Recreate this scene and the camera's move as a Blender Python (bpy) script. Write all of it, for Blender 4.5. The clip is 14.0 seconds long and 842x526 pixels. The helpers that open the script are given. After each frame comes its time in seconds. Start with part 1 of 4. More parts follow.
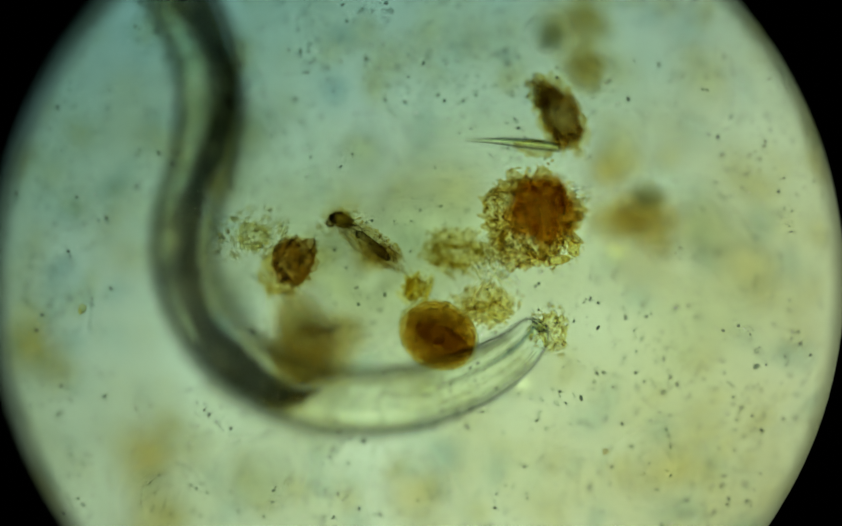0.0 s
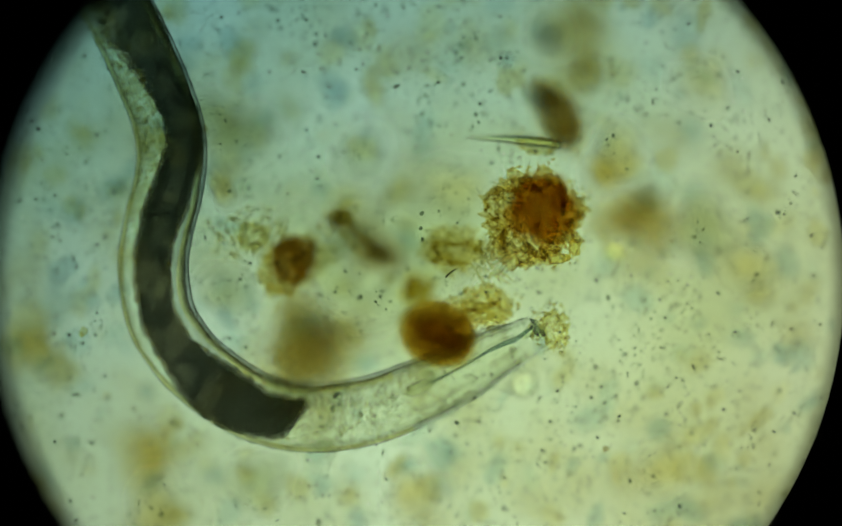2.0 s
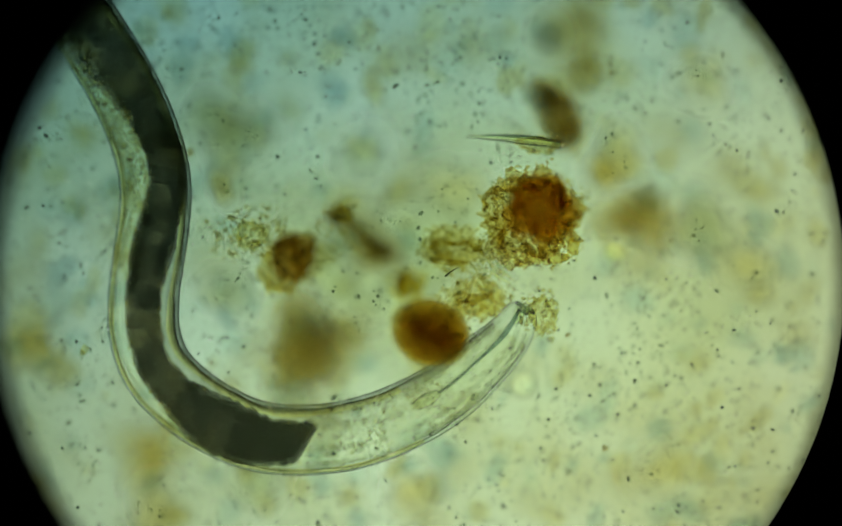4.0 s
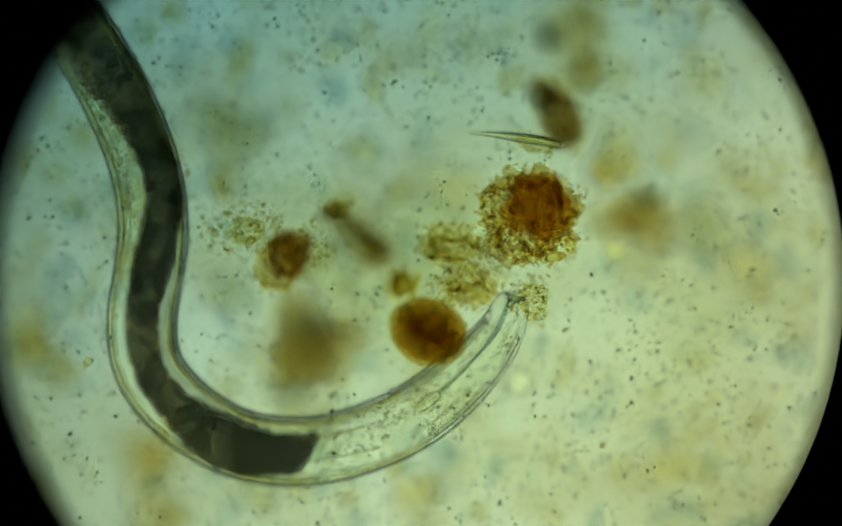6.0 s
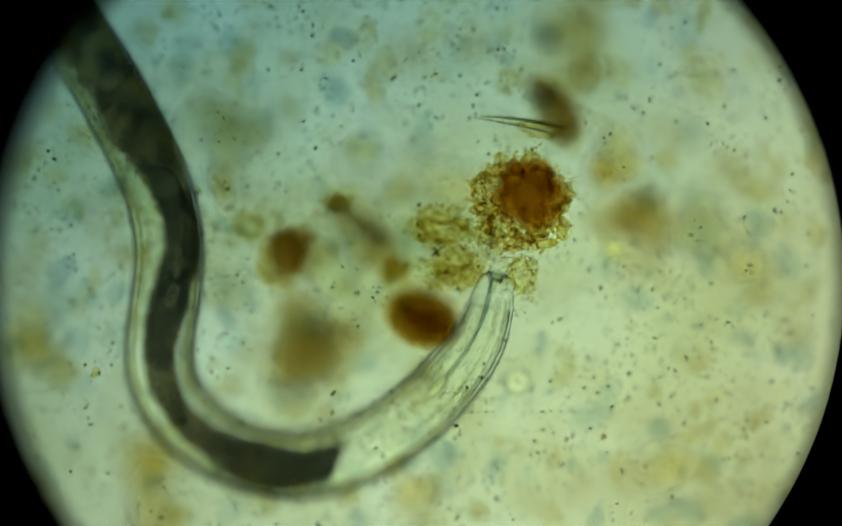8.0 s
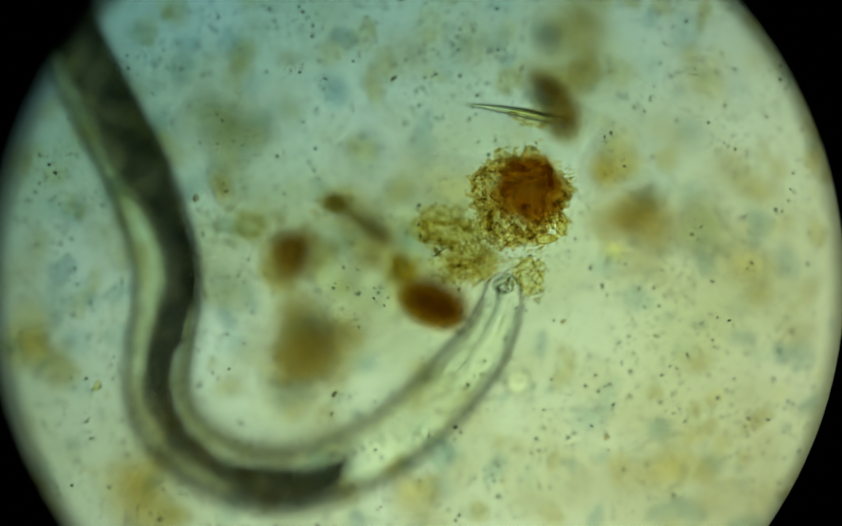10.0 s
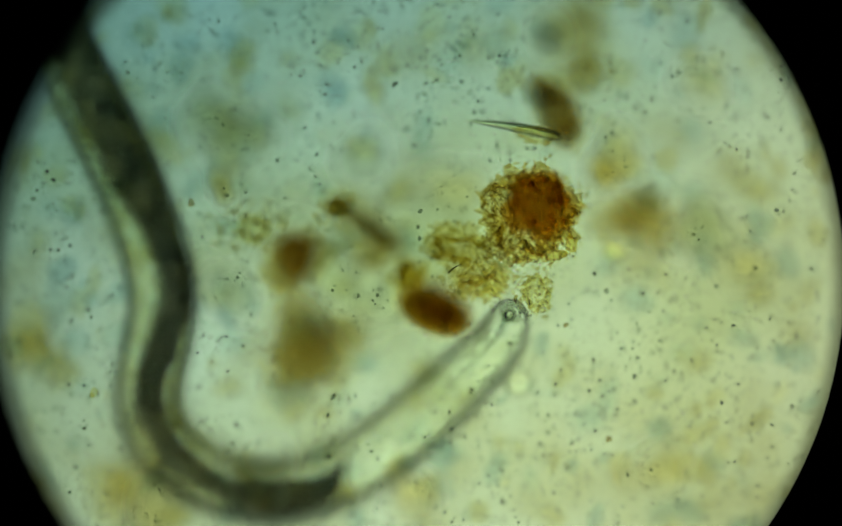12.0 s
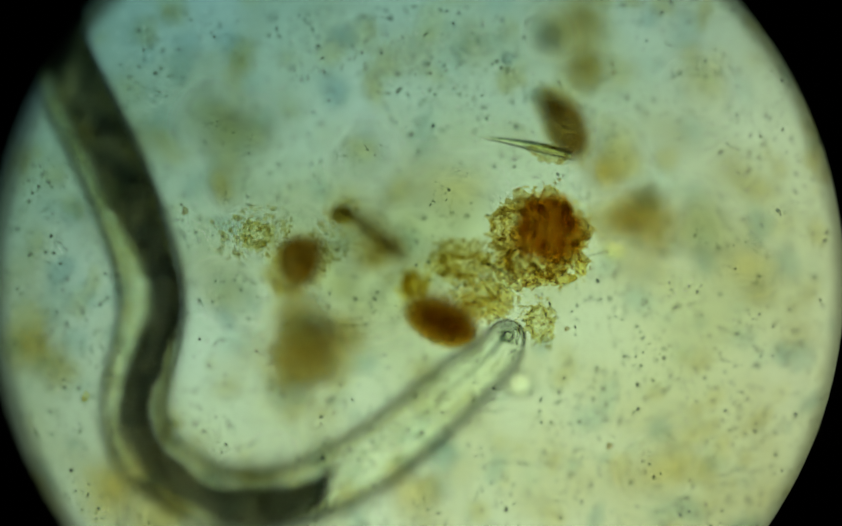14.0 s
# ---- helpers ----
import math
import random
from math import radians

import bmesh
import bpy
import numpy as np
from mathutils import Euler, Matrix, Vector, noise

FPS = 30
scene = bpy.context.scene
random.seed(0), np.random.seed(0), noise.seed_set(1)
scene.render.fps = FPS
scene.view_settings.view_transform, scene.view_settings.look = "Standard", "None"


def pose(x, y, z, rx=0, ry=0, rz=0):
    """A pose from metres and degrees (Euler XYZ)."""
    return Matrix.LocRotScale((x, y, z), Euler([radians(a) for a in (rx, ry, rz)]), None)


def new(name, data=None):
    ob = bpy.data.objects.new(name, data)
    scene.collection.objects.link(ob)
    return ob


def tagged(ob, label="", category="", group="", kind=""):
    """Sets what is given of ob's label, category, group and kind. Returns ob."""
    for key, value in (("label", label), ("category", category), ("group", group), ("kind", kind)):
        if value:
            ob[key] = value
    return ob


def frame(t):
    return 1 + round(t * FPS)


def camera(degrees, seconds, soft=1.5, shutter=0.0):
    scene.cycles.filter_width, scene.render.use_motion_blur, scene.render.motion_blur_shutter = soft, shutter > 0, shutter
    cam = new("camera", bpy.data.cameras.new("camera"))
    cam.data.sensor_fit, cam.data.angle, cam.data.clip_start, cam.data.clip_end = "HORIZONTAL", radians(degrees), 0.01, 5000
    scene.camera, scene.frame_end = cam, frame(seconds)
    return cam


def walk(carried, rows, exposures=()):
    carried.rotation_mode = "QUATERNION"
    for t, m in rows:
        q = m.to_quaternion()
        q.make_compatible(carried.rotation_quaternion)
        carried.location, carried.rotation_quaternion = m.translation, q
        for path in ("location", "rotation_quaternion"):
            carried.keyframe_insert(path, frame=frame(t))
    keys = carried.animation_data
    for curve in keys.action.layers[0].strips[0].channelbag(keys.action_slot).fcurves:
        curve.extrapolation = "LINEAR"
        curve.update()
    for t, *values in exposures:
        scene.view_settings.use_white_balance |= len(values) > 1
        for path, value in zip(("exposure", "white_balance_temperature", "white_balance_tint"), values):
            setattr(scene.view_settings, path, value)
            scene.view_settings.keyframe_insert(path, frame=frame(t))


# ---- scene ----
# A drop of pond water under a microscope, built a thousand times its size: 1 mm here is 1 micrometre there.
# Places across the field are read off the camera's view: divisions of 0.3 mm are its image points from the upper left
# corner, heights above the slide in metres.
DIVISION = 0.0003
EYE = 3.0            # from the plane in focus up to the lens
LEVEL = 0.060        # the plane for which places are given
STOP_U, STOP_V = 782.2, 531.8


def spot(u, v, z=LEVEL):
    """The place at height z that lies on the line of sight through the division (u, v)."""
    k = DIVISION * (EYE + LEVEL - z) / EYE
    return Vector(((u - 784) * k, (490 - v) * k, z))


# ---- camera and focus ----
FOCUS = [(0, 0.078), (0.5, 0.070), (1.0, 0.062), (1.5, 0.058), (3.0, 0.056), (5.5, 0.064), (6.5, 0.061), (7.5, 0.058),
         (8.0, 0.056), (10.5, 0.057), (12.5, 0.060), (14.0, 0.064)]
cam = camera(8.966, 14.0, soft=1.1)
cam.data.dof.use_dof = True
cam.data.dof.focus_distance = EYE
cam.data.dof.aperture_fstop = 0.155
walk(cam, [(t, pose(0, 0, EYE + z)) for t, z in FOCUS])

# ---- light: the lamp under the stage is the only one ----
world = bpy.data.worlds.new("dark_room")
scene.world = world
world.use_nodes = True
world.node_tree.nodes["Background"].inputs[0].default_value = (0.0005, 0.0006, 0.0008, 1)
world.node_tree.nodes["Background"].inputs[1].default_value = 1.0
# many clear layers lie over one another
scene.cycles.max_bounces = scene.cycles.transmission_bounces = 40


# ---- materials ----
def nodes_of(name):
    m = bpy.data.materials.new(name)
    m.use_nodes = True
    m.node_tree.nodes.clear()
    return m, m.node_tree.nodes, m.node_tree.links


def lamp_glass():
    m, n, l = nodes_of("lamp_glass")
    out, em = n.new("ShaderNodeOutputMaterial"), n.new("ShaderNodeEmission")
    em.inputs[0].default_value = (1.0, 1.0, 0.97, 1)
    # brightest in the middle, over the filament
    tc, far, fall = n.new("ShaderNodeTexCoord"), n.new("ShaderNodeVectorMath"), n.new("ShaderNodeMapRange")
    far.operation = "LENGTH"
    fall.inputs["From Max"].default_value = 1.30
    fall.inputs["To Min"].default_value, fall.inputs["To Max"].default_value = 1.36, 0.2
    hot, both = n.new("ShaderNodeMapRange"), n.new("ShaderNodeMath")
    hot.interpolation_type, both.operation = "SMOOTHSTEP", "ADD"
    hot.inputs["From Max"].default_value = 0.55
    hot.inputs["To Min"].default_value, hot.inputs["To Max"].default_value = 3.88, 0.0
    l.new(tc.outputs["Object"], far.inputs[0])
    for way in (fall, hot):
        l.new(far.outputs["Value"], way.inputs["Value"])
    l.new(fall.outputs[0], both.inputs[0])
    l.new(hot.outputs[0], both.inputs[1])
    l.new(both.outputs[0], em.inputs[1])
    l.new(em.outputs[0], out.inputs[0])
    return m


def field_light_tint():
    """A made-up tinted sheet under the stage, coloured like the field's uneven light: blue-green on one side, yellow on
    the other, with cloudy mottling.
    """
    m, n, l = nodes_of("field_light_tint")
    out, tr, tc = n.new("ShaderNodeOutputMaterial"), n.new("ShaderNodeBsdfTransparent"), n.new("ShaderNodeTexCoord")

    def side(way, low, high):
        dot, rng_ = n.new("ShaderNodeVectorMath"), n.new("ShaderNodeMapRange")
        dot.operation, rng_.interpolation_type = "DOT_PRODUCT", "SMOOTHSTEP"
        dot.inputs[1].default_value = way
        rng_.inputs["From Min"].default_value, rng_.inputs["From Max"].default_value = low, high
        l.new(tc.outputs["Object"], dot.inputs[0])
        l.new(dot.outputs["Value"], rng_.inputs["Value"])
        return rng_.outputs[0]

    def mix(fac, a, b, kind="MIX"):
        x = n.new("ShaderNodeMix")
        x.data_type, x.blend_type = "RGBA", kind
        for k, q in ((0, fac), (6, a), (7, b)):
            if isinstance(q, (tuple, float)):
                x.inputs[k].default_value = q
            else:
                l.new(q, x.inputs[k])
        return x.outputs[2]

    def cloud(scale, low, high):
        tx, rng_ = n.new("ShaderNodeTexNoise"), n.new("ShaderNodeMapRange")
        tx.inputs["Scale"].default_value, tx.inputs["Detail"].default_value = scale, 2
        rng_.inputs["From Min"].default_value, rng_.inputs["From Max"].default_value = low, high
        l.new(tc.outputs["Object"], tx.inputs["Vector"])
        l.new(tx.outputs["Fac"], rng_.inputs["Value"])
        return rng_.outputs[0]
    # lamp light's gradient painted in: dim blue-green upper left, brighter yellow right
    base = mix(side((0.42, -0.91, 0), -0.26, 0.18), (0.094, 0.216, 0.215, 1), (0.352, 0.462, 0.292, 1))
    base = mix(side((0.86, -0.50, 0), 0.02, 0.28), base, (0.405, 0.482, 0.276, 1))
    base = mix(cloud(9.0, 0.42, 0.72), base, (0.80, 0.80, 0.62, 1), "MULTIPLY")
    base = mix(cloud(22.0, 0.48, 0.75), base, (0.86, 0.83, 0.66, 1), "MULTIPLY")
    # the field's vignette is painted into the tint: darker towards the rim
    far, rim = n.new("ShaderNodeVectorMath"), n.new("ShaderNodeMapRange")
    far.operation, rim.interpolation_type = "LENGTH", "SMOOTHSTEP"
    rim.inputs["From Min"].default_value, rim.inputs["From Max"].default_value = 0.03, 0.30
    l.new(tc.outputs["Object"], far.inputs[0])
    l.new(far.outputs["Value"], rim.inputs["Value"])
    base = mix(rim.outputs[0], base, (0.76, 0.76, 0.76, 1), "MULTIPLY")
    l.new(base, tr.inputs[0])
    l.new(tr.outputs[0], out.inputs[0])
    return m


def clear(name, dark, light, ior=1.06, rough=0.08, grain=60.0, bump=0.0, island=0.0, spread=0.25, rest=False, bands=(), centre=1.0):
    """Clear or tinted living matter: light passes, bends at its faces and takes its colour, which varies with the grain."""
    m, n, l = nodes_of(name)
    out, b = n.new("ShaderNodeOutputMaterial"), n.new("ShaderNodeBsdfPrincipled")
    tc, big, fine = n.new("ShaderNodeTexCoord"), n.new("ShaderNodeTexNoise"), n.new("ShaderNodeTexNoise")
    mix, sums = n.new("ShaderNodeMix"), n.new("ShaderNodeMath")
    mix.data_type = "RGBA"
    sums.operation = "ADD"
    big.inputs["Scale"].default_value, fine.inputs["Scale"].default_value = grain, grain * 4.3
    big.inputs["Detail"].default_value, fine.inputs["Detail"].default_value = 3, 3
    where = tc.outputs["Object"]
    if rest:       # on the worm the grain runs on from segment to segment
        at = n.new("ShaderNodeAttribute")
        at.attribute_name = "rest"
        where = at.outputs["Vector"]
    l.new(where, big.inputs["Vector"])
    l.new(where, fine.inputs["Vector"])
    half = n.new("ShaderNodeMapRange")
    half.inputs["From Min"].default_value, half.inputs["From Max"].default_value = centre - spread, centre + spread
    half.clamp = not bands
    l.new(big.outputs["Fac"], sums.inputs[0])
    l.new(fine.outputs["Fac"], sums.inputs[1])
    l.new(sums.outputs[0], half.inputs["Value"])
    factor = half.outputs[0]
    if island:
        geo, blend = n.new("ShaderNodeNewGeometry"), n.new("ShaderNodeMix")
        blend.inputs[0].default_value = island
        l.new(factor, blend.inputs[2])
        l.new(geo.outputs["Random Per Island"], blend.inputs[3])
        factor = blend.outputs[0]
    if bands:      # stretches of the gut that are more or less full
        along, ramp, times = n.new("ShaderNodeAttribute"), n.new("ShaderNodeValToRGB"), n.new("ShaderNodeMath")
        along.attribute_name = "along"
        times.operation = "ADD"
        first, last = ramp.color_ramp.elements
        first.color, last.color = (bands[0][1],) * 3 + (1,), (bands[-1][1],) * 3 + (1,)
        for p, w in bands[1:-1]:
            ramp.color_ramp.elements.new(p / 1900).color = (w, w, w, 1)
        l.new(along.outputs["Fac"], ramp.inputs[0])
        l.new(factor, times.inputs[0])
        l.new(ramp.outputs[0], times.inputs[1])
        factor = times.outputs[0]
    l.new(factor, mix.inputs[0])
    mix.inputs[6].default_value, mix.inputs[7].default_value = (*dark, 1), (*light, 1)
    l.new(mix.outputs[2], b.inputs["Base Color"])
    b.inputs["Roughness"].default_value = rough
    b.inputs["IOR"].default_value = ior
    b.inputs["Transmission Weight"].default_value = 1.0
    if bump:
        bp = n.new("ShaderNodeBump")
        bp.inputs["Strength"].default_value, bp.inputs["Distance"].default_value = bump, 0.002
        l.new(fine.outputs["Fac"], bp.inputs["Height"])
        l.new(bp.outputs[0], b.inputs["Normal"])
    l.new(b.outputs[0], out.inputs[0])
    return m


def matt_black():
    m, n, l = nodes_of("blackened_metal")
    out, b, tx = n.new("ShaderNodeOutputMaterial"), n.new("ShaderNodeBsdfPrincipled"), n.new("ShaderNodeTexNoise")
    tx.inputs["Scale"].default_value = 40
    ramp = n.new("ShaderNodeValToRGB")
    ramp.color_ramp.elements[0].color, ramp.color_ramp.elements[1].color = (0.002, 0.002, 0.002, 1), (0.006, 0.006, 0.007, 1)
    l.new(tx.outputs["Fac"], ramp.inputs[0])
    l.new(ramp.outputs[0], b.inputs["Base Color"])
    b.inputs["Roughness"].default_value = 0.9
    l.new(b.outputs[0], out.inputs[0])
    return m


def plain_glass():
    """Clean flat glass in water: light goes straight through."""
    m, n, l = nodes_of("slide_glass")
    out, tr, gl, mx, tx, ramp = (n.new("ShaderNode" + k) for k in ("OutputMaterial", "BsdfTransparent", "BsdfGlossy", "MixShader", "TexNoise", "ValToRGB"))
    tx.inputs["Scale"].default_value = 14
    ramp.color_ramp.elements[0].color, ramp.color_ramp.elements[1].color = (0.96, 0.98, 0.96, 1), (1, 1, 0.99, 1)
    l.new(tx.outputs["Fac"], ramp.inputs[0])
    l.new(ramp.outputs[0], tr.inputs[0])
    gl.inputs["Roughness"].default_value = 0.05
    mx.inputs[0].default_value = 0.01
    l.new(tr.outputs[0], mx.inputs[1])
    l.new(gl.outputs[0], mx.inputs[2])
    l.new(mx.outputs[0], out.inputs[0])
    return m


LAMP, FIELD_TINT, BLACK, GLASS = lamp_glass(), field_light_tint(), matt_black(), plain_glass()
CUTICLE = clear("cuticle", (0.93, 0.965, 0.98), (0.99, 1.0, 1.0), 1.048, 0.02, 90, rest=True)
WALL = clear("body_wall", (1.0, 0.985, 0.88), (1.0, 1.0, 0.95), 1.036, 0.04, 120, rest=True)
TISSUE = clear("gland_tissue", (0.95, 0.92, 0.72), (1.0, 1.0, 0.92), 1.045, 0.03, 160, island=0.6)
GUT = clear("dark_gut", (0.372, 0.378, 0.360), (0.92, 0.84, 0.68), 1.002, 0.14, 75, spread=0.18, rest=True, centre=1.31,
            bands=((0, 0.12), (690, 0.14), (770, 0.66), (830, 0.42), (900, 0.66), (960, 0.46), (1010, 0.20), (1210, 0.22), (1340, 0.56), (1500, 0.64), (1900, 0.64)))
FAT = clear("fat_tissue", (0.84, 0.82, 0.66), (0.98, 0.97, 0.86), 1.024, 0.03, 160, island=0.8)
THROAT = clear("throat_lining", (0.26, 0.36, 0.38), (0.52, 0.62, 0.60), 1.05, 0.05, 150, rest=True)
LIP = clear("lip", (0.58, 0.65, 0.60), (0.78, 0.83, 0.75), 1.11, 0.03, 150, rest=True)
STRAND = clear("muscle_strand", (0.94, 0.95, 0.84), (1.0, 1.0, 0.94), 1.06, 0.03, 150)
FLANK_ROD = clear("flank_light_rod", (0.96, 0.88, 0.48), (1.0, 0.96, 0.70), 1.03, 0.02, 150, rest=True)
GUT_GRAIN = clear("gut_granules", (0.46, 0.37, 0.12), (0.97, 0.88, 0.50), 1.03, 0.08, 150, island=0.9)
BULB = clear("clear_bulb", (0.88, 0.90, 0.76), (0.97, 0.98, 0.87), 1.06, 0.03, 150, rest=True)
BROWN = clear("brown_humus", (0.72, 0.54, 0.22), (0.97, 0.84, 0.48), 1.0015, 0.15, 200, spread=0.20)
BROWN_HEART = clear("brown_humus_heart", (0.64, 0.53, 0.33), (0.94, 0.80, 0.55), 1.0015, 0.15, 170, spread=0.22)
CYST = clear("brown_cyst", (0.62, 0.46, 0.15), (0.96, 0.82, 0.40), 1.0015, 0.1, 230, spread=0.22)
KERNEL = clear("cyst_kernel", (0.63, 0.54, 0.34), (0.94, 0.85, 0.65), 1.0015, 0.15, 160, spread=0.25)
PITH = clear("cyst_pith", (0.62, 0.48, 0.36), (0.90, 0.76, 0.60), 1.0015, 0.15, 160, spread=0.3)
MURK = clear("murky_haze", (0.84, 0.86, 0.78), (0.98, 0.98, 0.94), 1.015, 0.3, 40, 0.3, island=0.4)
DARK = clear("dark_humus", (0.40, 0.32, 0.18), (0.87, 0.71, 0.42), 1.002, 0.15, 190, spread=0.20)
OCHRE = clear("ochre_detritus", (0.72, 0.61, 0.31), (0.98, 0.92, 0.56), 1.015, 0.08, 110, 0.2, island=0.7)
SHELL = clear("cyst_wall", (0.82, 0.73, 0.40), (0.98, 0.93, 0.64), 1.016, 0.05, 190, 0.2, spread=0.2)
PALE = clear("pale_detritus", (0.78, 0.73, 0.44), (1.0, 0.98, 0.78), 1.042, 0.04, 120, island=0.8)
FILM = clear("slimy_film", (0.80, 0.74, 0.42), (0.99, 0.97, 0.78), 1.018, 0.04, 110, 0.5, spread=0.2)
SKIRT = clear("granular_film", (0.58, 0.46, 0.19), (0.96, 0.88, 0.56), 1.010, 0.05, 220, 0.3, spread=0.2)
FILM_OCHRE = clear("ochre_film", (0.74, 0.64, 0.34), (0.98, 0.94, 0.68), 1.008, 0.06, 170, 0.15, spread=0.22)
HAZE = clear("faded_detritus", (0.80, 0.74, 0.50), (0.97, 0.93, 0.78), 1.015, 0.3, 40, 0.3, island=0.4)
HAZE_GREY = clear("grey_detritus", (0.60, 0.62, 0.50), (0.90, 0.90, 0.80), 1.02, 0.3, 40, 0.3, island=0.4)
VEIL = clear("haze_veil", (0.88, 0.86, 0.74), (0.98, 0.97, 0.88), 1.006, 0.2, 40, spread=0.3)
FAINT = clear("faint_detritus", (0.74, 0.68, 0.50), (0.98, 0.98, 0.94), 1.008, 0.2, 30, island=0.85)
SOFT = {"brown_humus": clear("soft_brown_humus", (0.52, 0.42, 0.17), (0.82, 0.72, 0.42), 1.015, 0.2, 60, 0.3), "faded_detritus": HAZE, "grey_detritus": HAZE_GREY, "murky_haze": MURK,
        "tan_detritus": clear("tan_detritus", (0.66, 0.57, 0.30), (0.93, 0.86, 0.60), 1.015, 0.25, 60, 0.3, island=0.5)}
NEEDLE = clear("spine_shell", (0.76, 0.80, 0.62), (0.94, 0.95, 0.82), 1.095, 0.04, 100)
BRISTLE = clear("bristle", (0.05, 0.06, 0.05), (0.16, 0.16, 0.12), 1.1, 0.2, 100)
DOT = clear("fine_particles", (0.26, 0.31, 0.29), (0.84, 0.87, 0.80), 1.05, 0.06, 30, island=1.0)
GLASSY = clear("glassy_particles", (0.98, 0.99, 0.94), (1.0, 1.0, 0.99), 1.12, 0.0, 30, island=1.0)
HONEY = clear("honey_detritus", (0.72, 0.62, 0.32), (1.0, 0.96, 0.66), 1.018, 0.05, 100, 0.2, island=0.8)
BLUE_SILT = clear("blue_grey_silt", (0.58, 0.68, 0.72), (0.90, 0.95, 0.97), 1.008, 0.2, 60, island=0.8)
YELLOW_SILT = clear("yellow_silt", (0.74, 0.69, 0.46), (0.97, 0.94, 0.80), 1.008, 0.2, 60, island=0.8)
GOLD_BEAD = clear("golden_bead", (0.94, 0.84, 0.42), (1.0, 0.97, 0.70), 1.014, 0.02, 30)
FIBRE = clear("decayed_fibre", (0.44, 0.40, 0.28), (0.90, 0.82, 0.62), 1.003, 0.15, 150, spread=0.22)
SOOT = clear("blackened_fibre", (0.22, 0.20, 0.13), (0.72, 0.63, 0.42), 1.003, 0.12, 190, spread=0.25)
BEAD = clear("clear_bead", (0.97, 0.98, 0.90), (1.0, 1.0, 0.97), 1.022, 0.02, 30)
YELLOW = clear("yellow_granule", (0.74, 0.58, 0.16), (0.98, 0.90, 0.42), 1.035, 0.06, 120, 0.3)
# ---- mesh tools ----
def ball_shape(level):
    bm = bmesh.new()
    bmesh.ops.create_icosphere(bm, subdivisions=level, radius=1)
    v = np.array([p.co[:] for p in bm.verts])
    f = np.array([[p.index for p in t.verts] for t in bm.faces])
    bm.free()
    return v, f


BALLS = {k: ball_shape(k) for k in (1, 2, 3, 4, 5, 6)}


def solid(name, verts, faces, material, parent=None, label="", kind="", rest=None, along=None):
    """One mesh object under its thing or part."""
    me = bpy.data.meshes.new(name)
    me.from_pydata([tuple(p) for p in verts], [], [tuple(int(i) for i in f) for f in faces])
    me.polygons.foreach_set("use_smooth", [True] * len(me.polygons))
    me.materials.append(material)
    if rest is not None:       # each point's place on the worm at rest, for the grain
        me.attributes.new("rest", "FLOAT_VECTOR", "POINT").data.foreach_set("vector", np.array(rest, dtype=np.float32).ravel())
    if along is not None:      # how far behind the head each point lies
        me.attributes.new("along", "FLOAT", "POINT").data.foreach_set("value", np.array(along, dtype=np.float32) / 1900)
    ob = new(name, me)
    if parent:
        ob.parent = parent
    return tagged(ob, label=label, kind=kind)


def lump(centre, size, seed, rough=0.18, wave=2.2, level=4, turn=0.0, crinkle=0.0):
    """A knobbly, uneven lump: verts and faces. centre and size in metres; crinkle adds fine folds."""
    v, f = BALLS[level]
    off = Vector((seed * 3.7, seed * 1.3, seed * 7.1))
    out = []
    for p in v:
        q = Vector(p)
        k = 1 + rough * (noise.noise(q * wave + off) + 0.55 * noise.noise(q * wave * 2.3 + off) + 0.3 * noise.noise(q * wave * 5.1 + off))
        if crinkle:
            k += crinkle * (noise.noise(q * 9.0 + off) + 0.7 * noise.noise(q * 17.0 - off) + 0.45 * noise.noise(q * 31.0 + off))
        out.append((p[0] * k * size[0], p[1] * k * size[1], p[2] * k * size[2]))
    a = np.array(out)
    c, s = math.cos(radians(turn)), math.sin(radians(turn))
    a = a @ np.array([[c, s, 0], [-s, c, 0], [0, 0, 1]])
    return a + np.array(centre), f


def join(pieces):
    vs, fs, k = [], [], 0
    for v, f in pieces:
        vs.append(v)
        fs.append(f + k)
        k += len(v)
    return np.vstack(vs), np.vstack(fs)


def grains(rng, n, place, small, large, level=1, flat=0.6, ragged=0.35, bias=2.2, long=1.5):
    """n uneven grains; place() gives each one's centre."""
    v, f = BALLS[level]
    pieces = []
    for _ in range(n):
        r = small + (large - small) * rng.random() ** bias
        turn = Euler((rng.random() * 6, rng.random() * 6, rng.random() * 6)).to_matrix()
        w = v * (1 + ragged * (np.array([rng.random() for _ in v]) - 0.5))[:, None]
        w = w * np.array([r * rng.uniform(0.85, long + ragged), r, r * rng.uniform(flat * 0.6, 1.0)])
        pieces.append((w @ np.array(turn).T + np.array(place()), f))
    return join(pieces)


